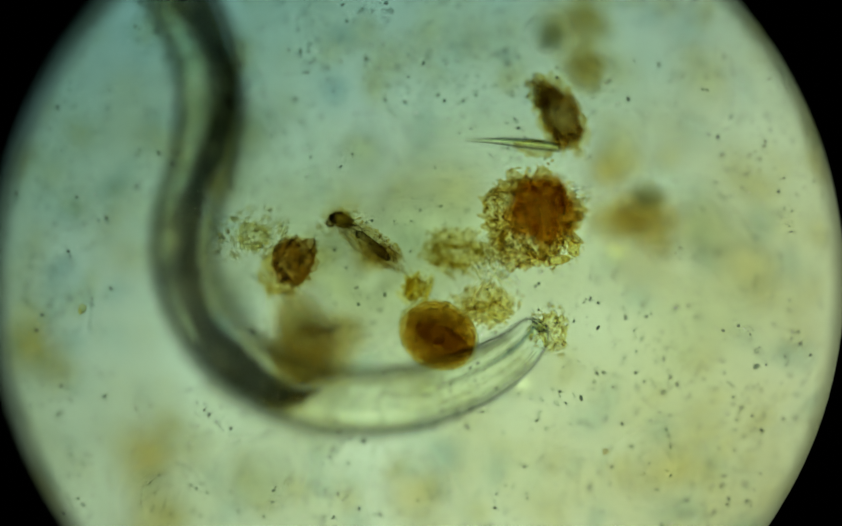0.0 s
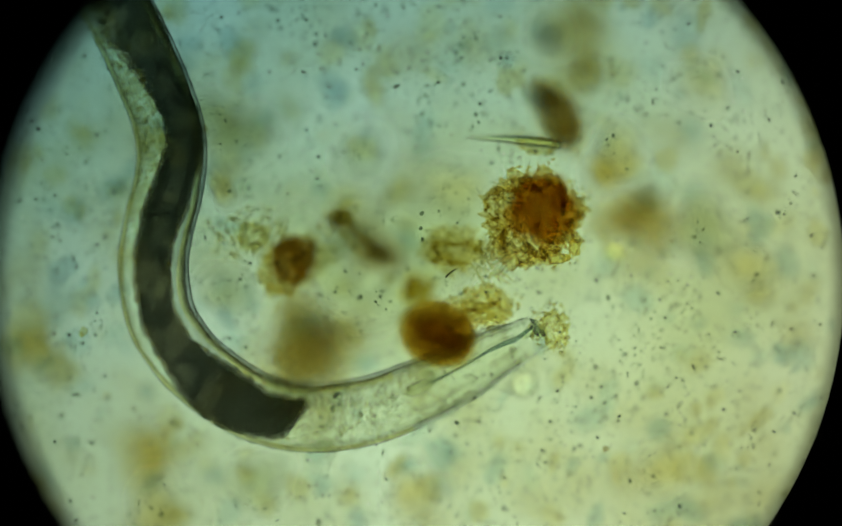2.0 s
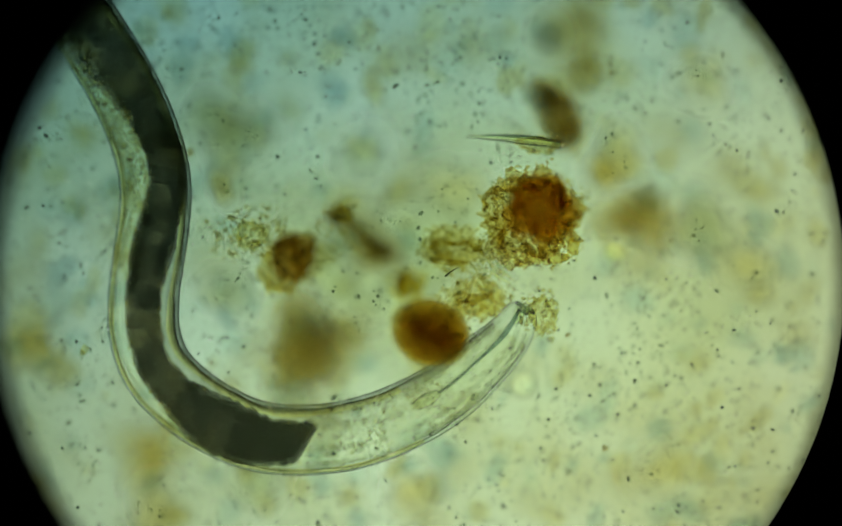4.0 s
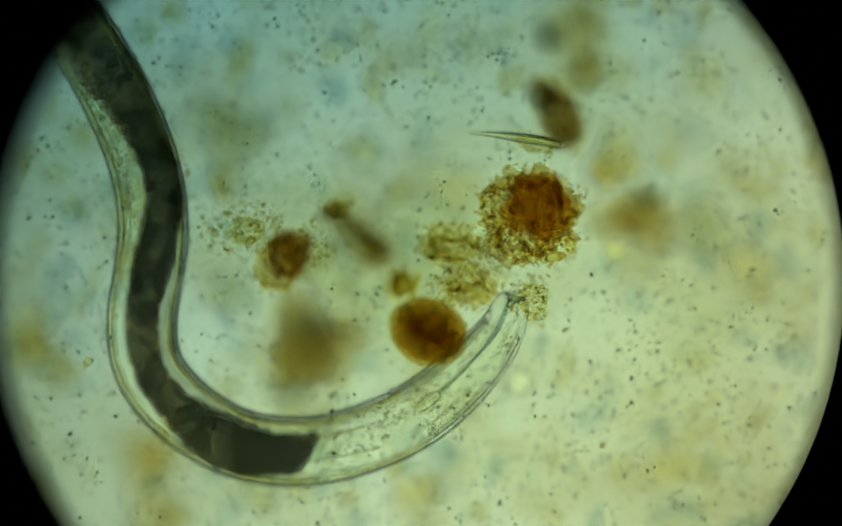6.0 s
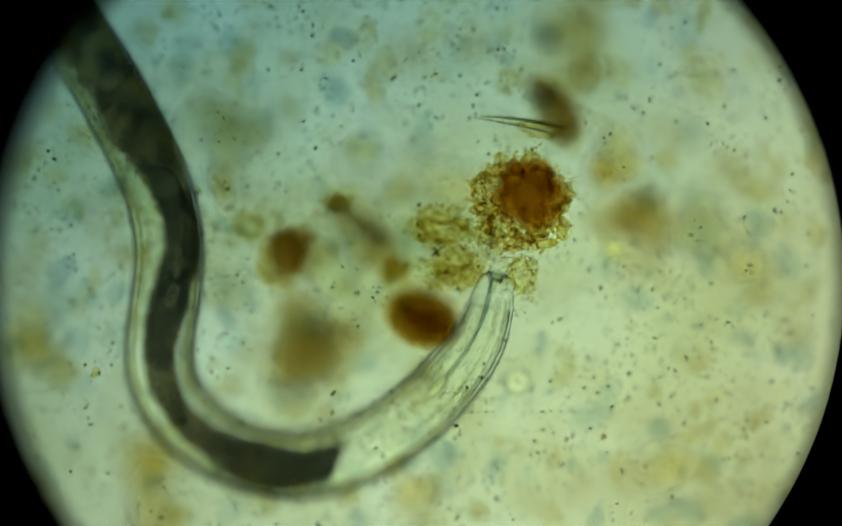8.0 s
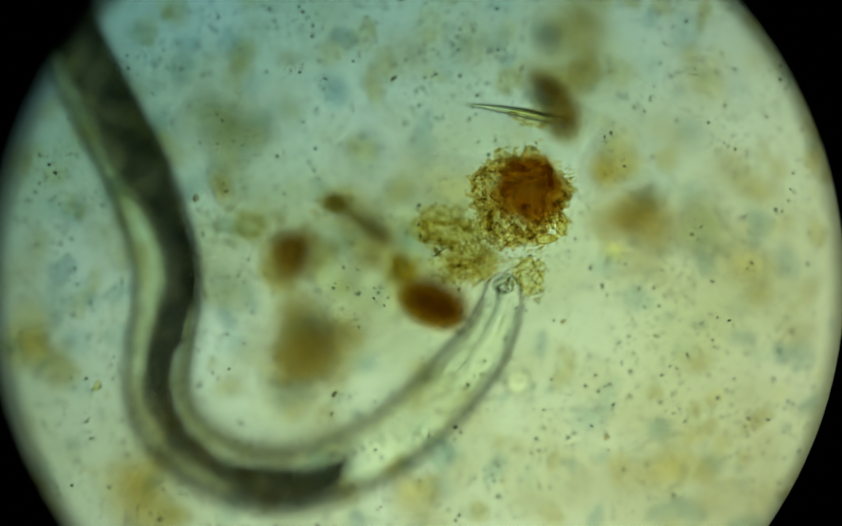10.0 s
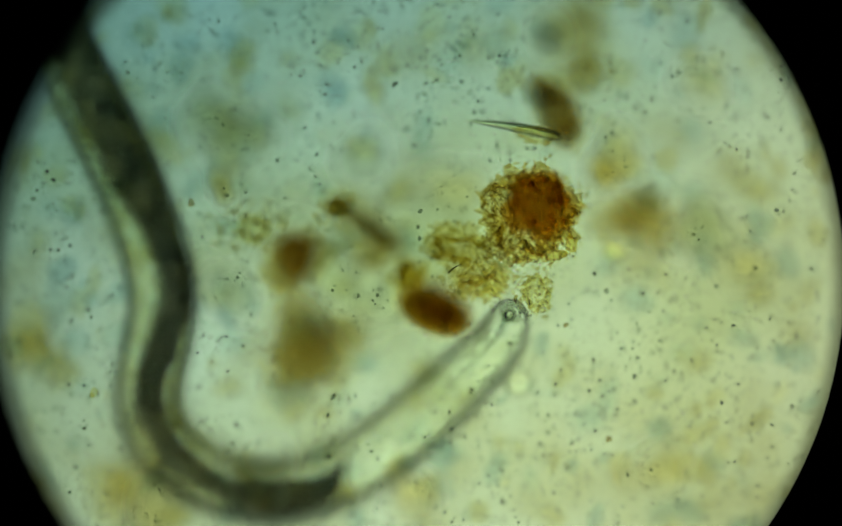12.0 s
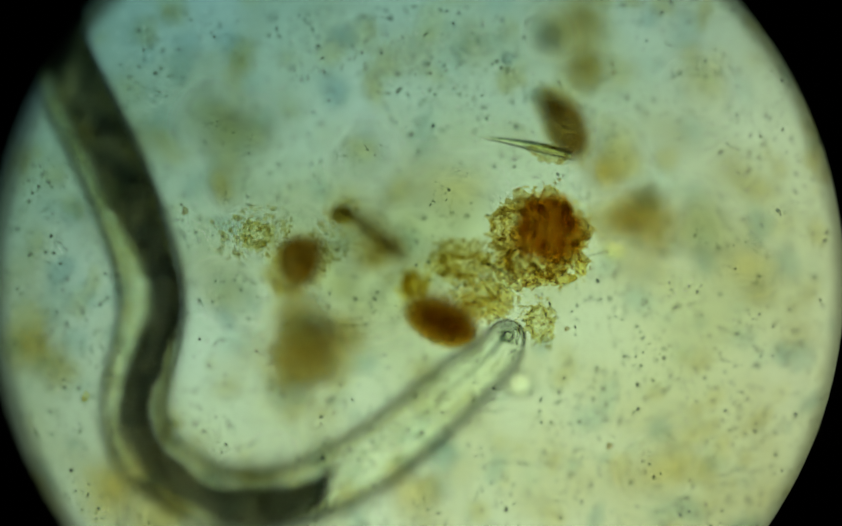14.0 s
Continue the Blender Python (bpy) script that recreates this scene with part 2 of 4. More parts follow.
def spread_out(rng, size, inner, gap, thin):
    """Places in an uneven flat ring, none closer than gap to another: (x, y) by half-widths size, from inner to 1."""
    taken = np.full((4000, 2), 9.0)
    count = [0]
    off = Vector((rng.uniform(0, 50), rng.uniform(0, 50), 0))

    def place():
        for _ in range(60):
            a, r = rng.uniform(0, 6.283), math.sqrt(rng.uniform(inner * inner, 1.0))
            r *= 1 + 0.45 * noise.noise(Vector((math.cos(a) * 1.6, math.sin(a) * 1.6, 0)) + off)
            p = np.array((r * size[0] * math.cos(a), r * size[1] * math.sin(a)))
            if np.min(np.abs(taken[:max(1, count[0])] - p).max(axis=1)) > gap * rng.uniform(0.6, 1.3):
                break
        taken[count[0] % 4000] = p
        count[0] += 1
        return (p[0], p[1], rng.uniform(-thin, thin))
    return place


D = DIVISION


# ---- structure ----
def disc(name, z, radius, material, steps=96):
    bm = bmesh.new()
    bmesh.ops.create_circle(bm, cap_ends=True, segments=steps, radius=radius)
    me = bpy.data.meshes.new(name)
    bm.to_mesh(me)
    bm.free()
    me.materials.append(material)
    ob = new(name, me)
    ob.location.z = z
    return ob


tagged(disc("lamp_face", -2.5, 1.3, LAMP), "round glowing ground-glass face of the microscope lamp", "lamp", kind="structure")

# added sheet whose tint carries the uneven light of the field
tagged(disc("field_light_sheet", -0.075, 0.34, FIELD_TINT), "round tinted sheet added under the stage, coloured like the field's uneven light, blue-green to yellow", "filter", kind="structure")


def slide():
    bm = bmesh.new()
    bmesh.ops.create_cube(bm, size=1, matrix=Matrix.Translation((0, 0, -0.044)) @ Matrix.Diagonal((0.96, 0.62, 0.024, 1)))
    bmesh.ops.bevel(bm, geom=bm.edges[:], offset=0.003, segments=2, affect="EDGES")
    me = bpy.data.meshes.new("glass_slide")
    bm.to_mesh(me)
    bm.free()
    me.materials.append(GLASS)
    return tagged(new("glass_slide", me), "clear flat glass microscope slide under the water", "slide", kind="structure")


slide()


def round_stop(name, label, rows, material):
    """A turned black plate with a round hole: rows of radius and height."""
    steps, v, f, k = 160, [], [], len(rows)
    for r, z in rows:
        v += [(r * math.cos(2 * math.pi * i / steps), r * math.sin(2 * math.pi * i / steps), z) for i in range(steps)]
    for j in range(k):
        for i in range(steps):
            a, b = j * steps, ((j + 1) % k) * steps
            f.append((a + i, a + (i + 1) % steps, b + (i + 1) % steps, b + i))
    return tagged(solid(name, v, f, material), label, "stop", kind="structure")


STOP = round_stop("field_stop", "black round field stop plate of the eyepiece",
                  [(0.2367, 0.0), (0.2370, 0.0006), (0.2410, 0.004), (0.335, 0.004), (0.335, 0.0)], BLACK)
# added ring, out of focus, that dims the light near the field's edge
VIGNETTE_RING = round_stop("vignette_ring", "black ring added over the field stop, dims the field towards its edge",
                    [(0.2350, 0.0), (0.2362, 0.003), (0.2362, 0.010), (0.345, 0.010), (0.345, 0.0)], BLACK)


# ---- the worm ----
CURVES = {}


def girth(s):
    """The body's radius, s divisions behind the tip of the head."""
    if s < 40:
        return D * (1 + 36 * math.sqrt(max(0.0, 1 - (1 - s / 40) ** 2)))
    return D * (37 + 30 * (1 - math.exp(-(s - 40) / 120)))


# seconds, then the heights of the head, of the bend and of the hind body, and how far the tip of the head is lifted
HEIGHTS = [(0, 0.071, 0.040, 0.044, 0.0), (0.5, 0.066, 0.050, 0.051, 0.0), (1.5, 0.060, 0.057, 0.057, 0.0), (3.0, 0.056, 0.056, 0.056, 0.0), (5.5, 0.063, 0.056, 0.058, 0.0),
           (6.5, 0.061, 0.048, 0.054, 0.0), (7.5, 0.059, 0.039, 0.049, 0.0), (8.0, 0.055, 0.030, 0.045, 0.004), (10.5, 0.036, 0.016, 0.032, 0.025), (11.0, 0.033, 0.016, 0.032, 0.029),
           (12.5, 0.036, 0.023, 0.035, 0.030), (14.0, 0.040, 0.032, 0.042, 0.030)]


def smooth(k):
    k = np.clip(k, 0, 1)
    return k * k * (3 - 2 * k)


def height(t, w):
    """The height of the worm's middle line, w divisions behind the head as seen from above."""
    high, low, hind, nod = next(row[1:] for row in HEIGHTS if row[0] == t)
    return high + (low - high) * smooth((w - 40) / 480) + (hind - low) * smooth((w - 680) / 380) + nod * np.exp(-w / 30)


def crawl(t, line, scale=1.0):
    """The worm's middle line at t seconds: from the head backwards, as divisions u, v; kept evenly spaced by length."""
    p = np.array(line, float).reshape(-1, 2)
    p = np.vstack([2 * p[0] - p[1], p, p[-1] + (p[-1] - p[-2]), p[-1] + 6 * (p[-1] - p[-2])])
    out = []
    for i in range(1, len(p) - 2):
        a, b, c, d = p[i - 1:i + 3]
        for w in np.arange(0, 1, 0.05):
            out.append(0.5 * (2 * b + (c - a) * w + (2 * a - 5 * b + 4 * c - d) * w * w + (3 * b - a - 3 * c + d) * w ** 3))
    out = np.array(out)
    flat = np.r_[0, np.cumsum(np.hypot(*np.diff(out, axis=0).T))]
    out = np.column_stack([out, height(t, flat) / D])
    s = np.r_[0, np.cumsum(np.linalg.norm(np.diff(out, axis=0), axis=1))] * scale
    even = np.arange(0, 1900, 4.0)
    q = np.stack([np.interp(even, s, out[:, k]) for k in range(3)], 1)
    end = even > s[-1]
    if end.any():
        way = (out[-1] - out[-6]) / np.linalg.norm(out[-1] - out[-6])
        q[end] = out[-1] + (even[end] - s[-1])[:, None] * way
    for _ in range(3):
        q[1:-1] = 0.25 * q[:-2] + 0.5 * q[1:-1] + 0.25 * q[2:]
    CURVES[t] = q


crawl(0.0, [1012,600, 962,655, 892,698, 805,730, 720,746, 640,746, 560,730, 480,688, 415,630, 372,560, 352,480, 357,400, 381,320, 397,240, 396,170, 380,90, 345,10, 300,-65, 250,-140], 1)
crawl(0.5, [1014,602, 968,652, 905,687, 830,718, 755,740, 680,752, 600,752, 525,735, 460,700, 398,645, 350,590, 326,520, 322,445, 337,380, 362,310, 375,245, 372,175, 350,100, 312,20, 268,-55, 215,-140], 1)
crawl(1.5, [1011,612, 965,645, 905,668, 835,702, 765,733, 690,757, 610,768, 535,762, 465,737, 400,692, 345,640, 310,580, 296,520, 293,460, 305,398, 325,330, 334,265, 327,200, 304,135, 276,70, 245,5, 210,-60, 165,-130], 1)
crawl(3.0, [1000,576, 958,622, 905,668, 840,716, 765,754, 690,783, 610,798, 535,800, 465,786, 395,753, 335,705, 295,652, 278,595, 275,540, 281,478, 295,410, 303,345, 296,285, 272,215, 238,145, 200,80, 160,15, 110,-60], 1)
crawl(5.5, [962,556, 935,625, 890,682, 835,735, 770,780, 700,810, 620,830, 540,834, 465,824, 395,793, 330,748, 284,698, 264,640, 263,580, 274,505, 283,430, 281,360, 265,285, 234,205, 196,130, 155,65, 110,5, 60,-60], 0.97)
crawl(6.5, [962,530, 935,597, 900,645, 852,697, 795,750, 727,795, 660,825, 590,842, 515,845, 440,830, 378,796, 328,750, 289,697, 274,645, 272,590, 285,520, 293,445, 284,362, 264,290, 226,203, 186,128, 146,65, 100,0, 60,-60], 0.98)
crawl(7.5, [940,515, 918,588, 882,650, 837,705, 775,767, 706,812, 636,842, 560,857, 488,853, 412,830, 350,785, 308,732, 290,680, 290,620, 302,545, 310,475, 302,395, 280,320, 237,228, 193,148, 152,82, 110,20, 60,-50], 0.995)
crawl(8.0, [926,506, 912,575, 885,640, 843,698, 788,755, 723,805, 650,842, 570,860, 490,854, 420,828, 357,782, 317,727, 302,665, 306,600, 316,530, 319,460, 308,388, 284,318, 244,235, 200,155, 155,85, 110,20, 60,-50], 1.03)
crawl(10.5, [944,540, 932,590, 898,648, 848,708, 780,775, 703,832, 630,868, 555,888, 480,886, 410,863, 354,826, 314,772, 298,710, 303,648, 315,580, 316,508, 298,430, 267,345, 228,262, 188,182, 150,110, 110,40, 60,-40], 1.028)
crawl(11.0, [949,556, 934,606, 898,658, 845,718, 777,785, 706,838, 632,876, 557,896, 482,894, 412,870, 353,832, 310,775, 292,715, 298,650, 312,585, 315,515, 298,438, 266,350, 226,265, 187,185, 150,115, 110,45, 60,-35], 1.028)
crawl(12.5, [952,591, 932,633, 872,690, 797,757, 722,817, 647,867, 570,899, 490,910, 417,900, 354,867, 300,820, 280,760, 287,690, 302,620, 306,555, 286,465, 250,365, 205,262, 162,178, 125,110, 85,40, 40,-30], 1.026)
crawl(14.0, [950,621, 920,660, 860,712, 782,780, 705,840, 625,886, 545,916, 465,926, 392,914, 329,877, 275,830, 257,765, 264,700, 280,630, 288,560, 275,485, 238,375, 195,275, 152,190, 115,115, 80,40, 40,-30], 1.036)
def body_at(t, s):
    """The pose of the worm's cross-section at s, x along the body towards the tail."""
    q = CURVES[t]

    def point(w):
        i = min(max(w / 4.0, 0), len(q) - 1.001)
        j = int(i)
        u, v, z = q[j] + (q[j + 1] - q[j]) * (i - j)
        return spot(u, v, z * D)
    a, b = point(s - 6), point(s + 6)
    x = (b - a).normalized()
    y = Vector((0, 0, 1)).cross(x).normalized()
    z = x.cross(y)
    m = Matrix((x, y, z)).transposed().to_4x4()
    m.translation = point(s)
    return m


def tube(s0, s1, home, radius, side=None, step=7.0, ring=28, tall=1.0, wobble=0.0, ends=False, seed=0, slant=None):
    """A tube round the worm's middle line from s0 to s1 in its resting pose, in the space of home."""
    back = home.inverted()
    n = max(2, int(round((s1 - s0) / step)) + 1)
    v, f = [], []
    for i in range(n):
        s = s0 + (s1 - s0) * i / (n - 1)
        m = back @ body_at(3.0, s)
        r = radius(s)
        o = side(s) if side else 0.0
        for j in range(ring):
            a = 2 * math.pi * j / ring
            k = 1.0
            if wobble:
                k += wobble * (noise.noise(Vector((s * 0.045, math.cos(a) * 1.3 + seed, math.sin(a) * 1.3))) + 0.5 * noise.noise(Vector((s * 0.09, math.cos(a) * 5, math.sin(a) * 5 + seed))))
            if slant:      # cut obliquely
                m = back @ body_at(3.0, s + slant(s) * math.cos(a))
            v.append((m @ Vector((0, o + r * k * math.cos(a), r * k * tall * math.sin(a))))[:])
    for i in range(n - 1):
        for j in range(ring):
            a, b = i * ring, (i + 1) * ring
            f.append((a + j, b + j, b + (j + 1) % ring, a + (j + 1) % ring)[::-1])
    if ends:
        for i, flip in ((0, False), (n - 1, True)):
            loop = [i * ring + j for j in range(ring)]
            f.append(tuple(loop[::-1] if flip else loop))
    return v, f


SEGMENT = 8.5
SEGMENTS = []
GUTS = []
GUT_START, TAIL = 496.0, 1840.0


# the gut darkens inwards: how far behind its front end each layer begins, and its share of the gut's width
GUT_LAYERS = ((-3, 1.10), (2, 0.98), (9, 0.84))


def gut_radius(s, start=GUT_START):
    k = min(1.0, max(0.0, (s - start) / 16))
    r = 39 + 15 * math.exp(-((s - 640) / 85) ** 2) - 7 * oval_share(s) - 5 * math.exp(-((s - 1220) / 90) ** 2) + 12 * min(1, max(0, (s - 1290) / 90))
    return 0.84 * D * r * (0.60 + 0.40 * math.sqrt(1 - (1 - k) ** 2))


def oval_share(s):
    """1 where the gut is oval, shaped to fit its changing width in the camera's view, 0 where it is round."""
    return float(smooth((s - 700) / 110) * smooth((1040 - s) / 110))


def gut_side(s):
    """How far the gut lies to the outer side of the bend."""
    return D * (-24 * math.exp(-((s - 1195) / 108) ** 2) - 9 * float(smooth((s - 1230) / 120)) + 8 * math.exp(-((s - 640) / 150) ** 2))


def gut_slant(s):
    """The front end of the gut is cut obliquely, the inner side of the bend reaching further forward."""
    return 16 * max(0.0, 1 - (s - GUT_START) / 70)


def throat_radius(s):
    return D * (2.0 + 2.6 * math.exp(-((s - 70) / 50) ** 2))


def worm():
    rng = random.Random(5)
    root = tagged(new("roundworm"), "translucent roundworm with a dark full gut, bent in a hook", "worm")

    def piece(name, home, v, f, material, parent, kind=""):
        return solid(name, v, f, material, parent, kind=kind, rest=[(home @ Vector(p))[:] for p in v])
    for i in range(int(TAIL / SEGMENT)):
        s0, s1 = i * SEGMENT, (i + 1) * SEGMENT
        mid = (s0 + s1) / 2
        home = body_at(3.0, mid)
        v, f = tube(s0, s1 + 0.6, home, girth, step=2.5 if i < 3 else 6.0, ring=36)
        if i == 0:
            f = list(f) + [tuple(range(36))]
        seg = piece("head" if i == 0 else "body_segment", home, v, f, CUTICLE, root)
        if mid > 70:
            v, f = tube(s0, s1, home, lambda s: girth(s) * (0.85 + 0.015 * math.sin(s * 0.05)), ring=32)
            piece("body_wall", home, v, f, WALL, seg)
        if 16 < mid < 240:      # throat: a narrow canal
            v, f = tube(s0, s1, home, throat_radius, side=lambda s: D * -7, ring=14)
            piece("throat", home, v, f, THROAT, seg)
        if 50 < mid < GUT_START - 10:           # strands of muscle along the wall
            strands, k = [], 0
            for a in (0.5, 1.1, 1.9, 2.6, 3.7, 4.4, 5.2, 5.9):
                w, g = tube(s0, s1 + 0.4, home, lambda s: D * (2.1 + 0.9 * math.sin(s * 0.03 + a)), side=lambda s: girth(s) * 0.74 * math.cos(a + 0.15 * math.sin(s * 0.013 + a)), ring=6, step=8.5)
                w = np.array(w)
                w[:, 2] += girth(mid) * 0.74 * math.sin(a)
                strands.append((w, np.array(g)))
            v, f = join(strands)
            solid("muscle_strands", v, f, STRAND, seg, kind="stuff", rest=[(home @ Vector(p))[:] for p in v])
        if 70 < mid < GUT_START + 6:
            n = int(8 + 34 * min(1, max(0, (mid - 180) / 220)))

            def place():
                s, ang, rad = rng.uniform(s0, s1), rng.uniform(0, 6.283), math.sqrt(rng.random()) * 0.74
                g = girth(s) * rad
                return (home.inverted() @ body_at(3.0, s) @ Vector((0, g * math.cos(ang), g * math.sin(ang))))[:]
            v, f = grains(rng, n, place, 1.2 * D, 4.2 * D, ragged=0.6)
            v = np.array(v)
            solid("gland_granules", v, f, TISSUE, seg, kind="stuff")
        if mid > 300:           # clear yellow rods added along both flanks to draw the bright lines of light there
            for way in (-1, 1):
                v, f = tube(s0, s1 + 0.5, home, lambda s: D * (5.8 - 0.8 * way + 1.4 * noise.noise(Vector((s * 0.02, way, 0)))), side=lambda s: girth(s) * (-0.72 - 0.05 * math.sin(s * 0.02) if way < 0 else 0.84), ring=12, step=4.3)
                piece("flank_light_rod", home, v, f, FLANK_ROD, seg)
        if mid > GUT_START - 10:
            # fibres along both flanks
            fibres = []
            for a in (0.45, -0.4, 0.75, 2.55, 2.75, 3.6):
                w, g = tube(s0, s1 + 0.4, home, lambda s: D * (1.7 + 0.7 * math.sin(s * 0.03 + a)), side=lambda s: girth(s) * 0.88 * math.cos(a + 0.12 * math.sin(s * 0.011 + a)), ring=6, step=8.5)
                w = np.array(w)
                w[:, 2] += girth(mid) * 0.70 * math.sin(a)
                fibres.append((w, np.array(g)))
            v, f = join(fibres)
            solid("muscle_strands", v, f, STRAND, seg, kind="stuff", rest=[(home @ Vector(p))[:] for p in v])
        if mid > 960:         # loose tissue beside the gut
            def place():
                s = rng.uniform(s0, s1)
                g = girth(s)
                return (home.inverted() @ body_at(3.0, s) @ Vector((0, g * rng.uniform(0.15, 0.8), g * rng.uniform(-0.3, 0.3))))[:]
            v, f = grains(rng, int(8 + 20 * min(1, max(0, (mid - 960) / 180))), place, 1.5 * D, 5.5 * D, ragged=0.6)
            solid("fat_granules", v, f, FAT, seg, kind="stuff")
        if s1 > GUT_START + GUT_LAYERS[0][0]:
            layers, spread = [], []
            for late, share in GUT_LAYERS:
                start = GUT_START + late
                if s1 <= start + 1:
                    continue
                g0 = max(s0, start)
                v, f = tube(g0, s1 + 0.9, home, lambda s: (share + (share - 0.95) * float(smooth((s - 1230) / 160))) * gut_radius(s, start), gut_side, wobble=0.17, tall=0.75 + 0.75 * oval_share(mid), step=2.5, ring=36, seed=late * 0.05,
                            slant=gut_slant if s0 < GUT_START + 70 else None)
                rows = len(v) // 36
                spread += [g0 + (s1 + 0.9 - g0) * (k // 36) / (rows - 1) for k in range(len(v))]
                layers.append((v, f, s0 <= start))
            v, f = [], []
            for w, g, front in layers:
                base = len(v)
                f += [tuple(base + k for k in face) for face in g]
                if front:
                    f.append(tuple(base + k for k in range(36)))
                v += w
            GUTS.append((mid, solid("gut", v, f, GUT, seg, rest=[(home @ Vector(p))[:] for p in v], along=spread)))
            # ragged granules along the gut's two edges, yellowed to imitate the colour fringe there
            def coat():
                s, a = rng.uniform(s0, s1), rng.choice((0, math.pi)) + rng.uniform(-0.45, 0.45)
                g = gut_radius(s) * rng.uniform(0.92, 1.16)
                return (home.inverted() @ body_at(3.0, s) @ Vector((0, gut_side(s) + g * math.cos(a), g * 0.75 * math.sin(a))))[:]
            v, f = grains(rng, 4 if mid < 720 else 8, coat, 1.0 * D, 3.2 * D, ragged=0.5)
            solid("gut_fringe", v, f, GUT_GRAIN, seg, kind="stuff")
        SEGMENTS.append((seg, mid))

    def on_segment(s):
        k = int(s / SEGMENT)
        return SEGMENTS[k][0], body_at(3.0, SEGMENTS[k][1])
    # the bulb at the end of the throat, and the cup and lips of the mouth
    seg, home = on_segment(262)
    v, f = tube(232, 292, home, lambda s: D * 11.5 * math.sqrt(max(0.01, 1 - ((s - 262) / 30.2) ** 2)), side=lambda s: D * -7, ring=20, step=3, ends=True)
    piece("throat_bulb", home, v, f, BULB, seg)
    seg, home = on_segment(26)
    v, f = tube(7, 44, home, lambda s: D * (4 + 7 * math.exp(-((s - 8) / 18) ** 2)), side=lambda s: D * -3 * s / 44, ring=18, step=3)
    piece("mouth_cup", home, v, f, BULB, seg)
    for way in (-1, 1):        # the two stiff rods beside the mouth
        v, f = tube(12, 46, home, lambda s: D * 3.4 * math.sqrt(max(0.04, 1 - ((s - 29) / 17.5) ** 2)), side=lambda s: D * (way * 11 * (1 - s / 60) - 4), ring=10, step=3, ends=True)
        piece("mouth_rod", home, v, f, BULB, seg)
    for name, s_at, r, fat in (("lips", 10, 17, 3.0), ("mouth_rim", 18, 9, 2.8)):
        m = home.inverted() @ body_at(3.0, s_at)
        v, f = [], []
        for a in range(24):
            for b in range(10):
                k = r + fat * math.cos(b * 0.62832)
                v.append((m @ Vector((fat * D * math.sin(b * 0.62832), k * D * math.cos(a * 0.2618), k * D * math.sin(a * 0.2618))))[:])
                f.append((a * 10 + b, a * 10 + (b + 1) % 10, (a + 1) % 24 * 10 + (b + 1) % 10, (a + 1) % 24 * 10 + b))
        piece(name, home, v, f, LIP, seg)
    return root


worm()


# ---- debris in the water ----
MOVES = []


def thing(name, label, category, rows, z, group=""):
    """An Empty that drifts: rows of seconds, u, v and, where it turns, degrees about z and about its long axis."""
    ob = tagged(new(name), label, category, group)
    t, u, v, *turn = rows[0]
    ob.location = spot(u, v, z)
    MOVES.append((ob, rows, z))
    return ob


def shifted(u, v, rows):
    return [(t, u + a, v + b, *r) for t, a, b, *r in rows]


def clump(ob, seed, core, crust, size, grain, n, inner=0.55, core_size=0.72, at=(0, 0), turn=0.0, film=None, lift=0.004, level=5, hearts=(), rough=0.30, film_at=(0, 0), film_size=0.92, grain_at=(0, 0), crinkle=0.045, ragged=0.7):
    """A lump of detritus: a crinkled core in a thin slimy film, with grains strewn through and round it. size in divisions."""
    rng = random.Random(seed)
    sx, sy, sz = (q * D for q in size)
    if core:
        w = [q * core_size for q in (sx, sy, sz)]
        v, f = lump((at[0] * D, -at[1] * D, lift), w, seed, rough, 2.0, level, turn, crinkle)
        solid("core", v, f, core, ob)
        for k, inner_part in enumerate(hearts):
            share = 0.92 - 0.54 * k / max(1, len(hearts) - 1)
            v, f = lump((at[0] * D, -at[1] * D, lift + 0.001 * k), [q * share for q in w], seed + 5 + k, rough * 1.2, 2.4, level, turn, crinkle)
            solid("heart", v, f, inner_part, ob)
    if film:
        v, f = lump((film_at[0] * D, -film_at[1] * D, 0), (sx * film_size, sy * film_size, 5 * D), seed + 40, 0.5, 2.5, level, turn, 0.06)
        solid("film", v, f, film, ob)
    tilt = np.array(Matrix.Rotation(radians(turn), 3, "Z")).T
    if n:
        v, f = grains(rng, n, spread_out(rng, (sx, sy), inner, 1.7 * grain[0] * D, 0.35 * sz), grain[0] * D, grain[1] * D, ragged=ragged)
        solid("crust", v @ tilt + np.array((grain_at[0] * D, -grain_at[1] * D, 0)), f, crust, ob, kind="stuff")
    return ob


def strands(ob, seed, n, reach, way, fan, thick, material, at=(0, 0)):
    """Frayed plant fibres on a clump: thin blades that fan out round one direction, in degrees."""
    rng = random.Random(seed)
    for k in range(n):
        a, long = way + rng.uniform(-fan, fan), reach * rng.uniform(0.55, 1.0)
        c, w = math.cos(radians(a)), math.sin(radians(a))
        side = rng.uniform(-0.35, 0.35) * reach
        x, y = at[0] + 0.5 * long * c - side * w, -at[1] + 0.5 * long * w + side * c
        v, f = lump((x * D, y * D, rng.uniform(-10, 10) * D), (0.5 * long * D, thick * rng.uniform(0.6, 1.3) * D, 2.4 * D), seed * 9 + k, 0.4, 2.4, 3, a, 0.06)
        solid("strand", v, f, material, ob)


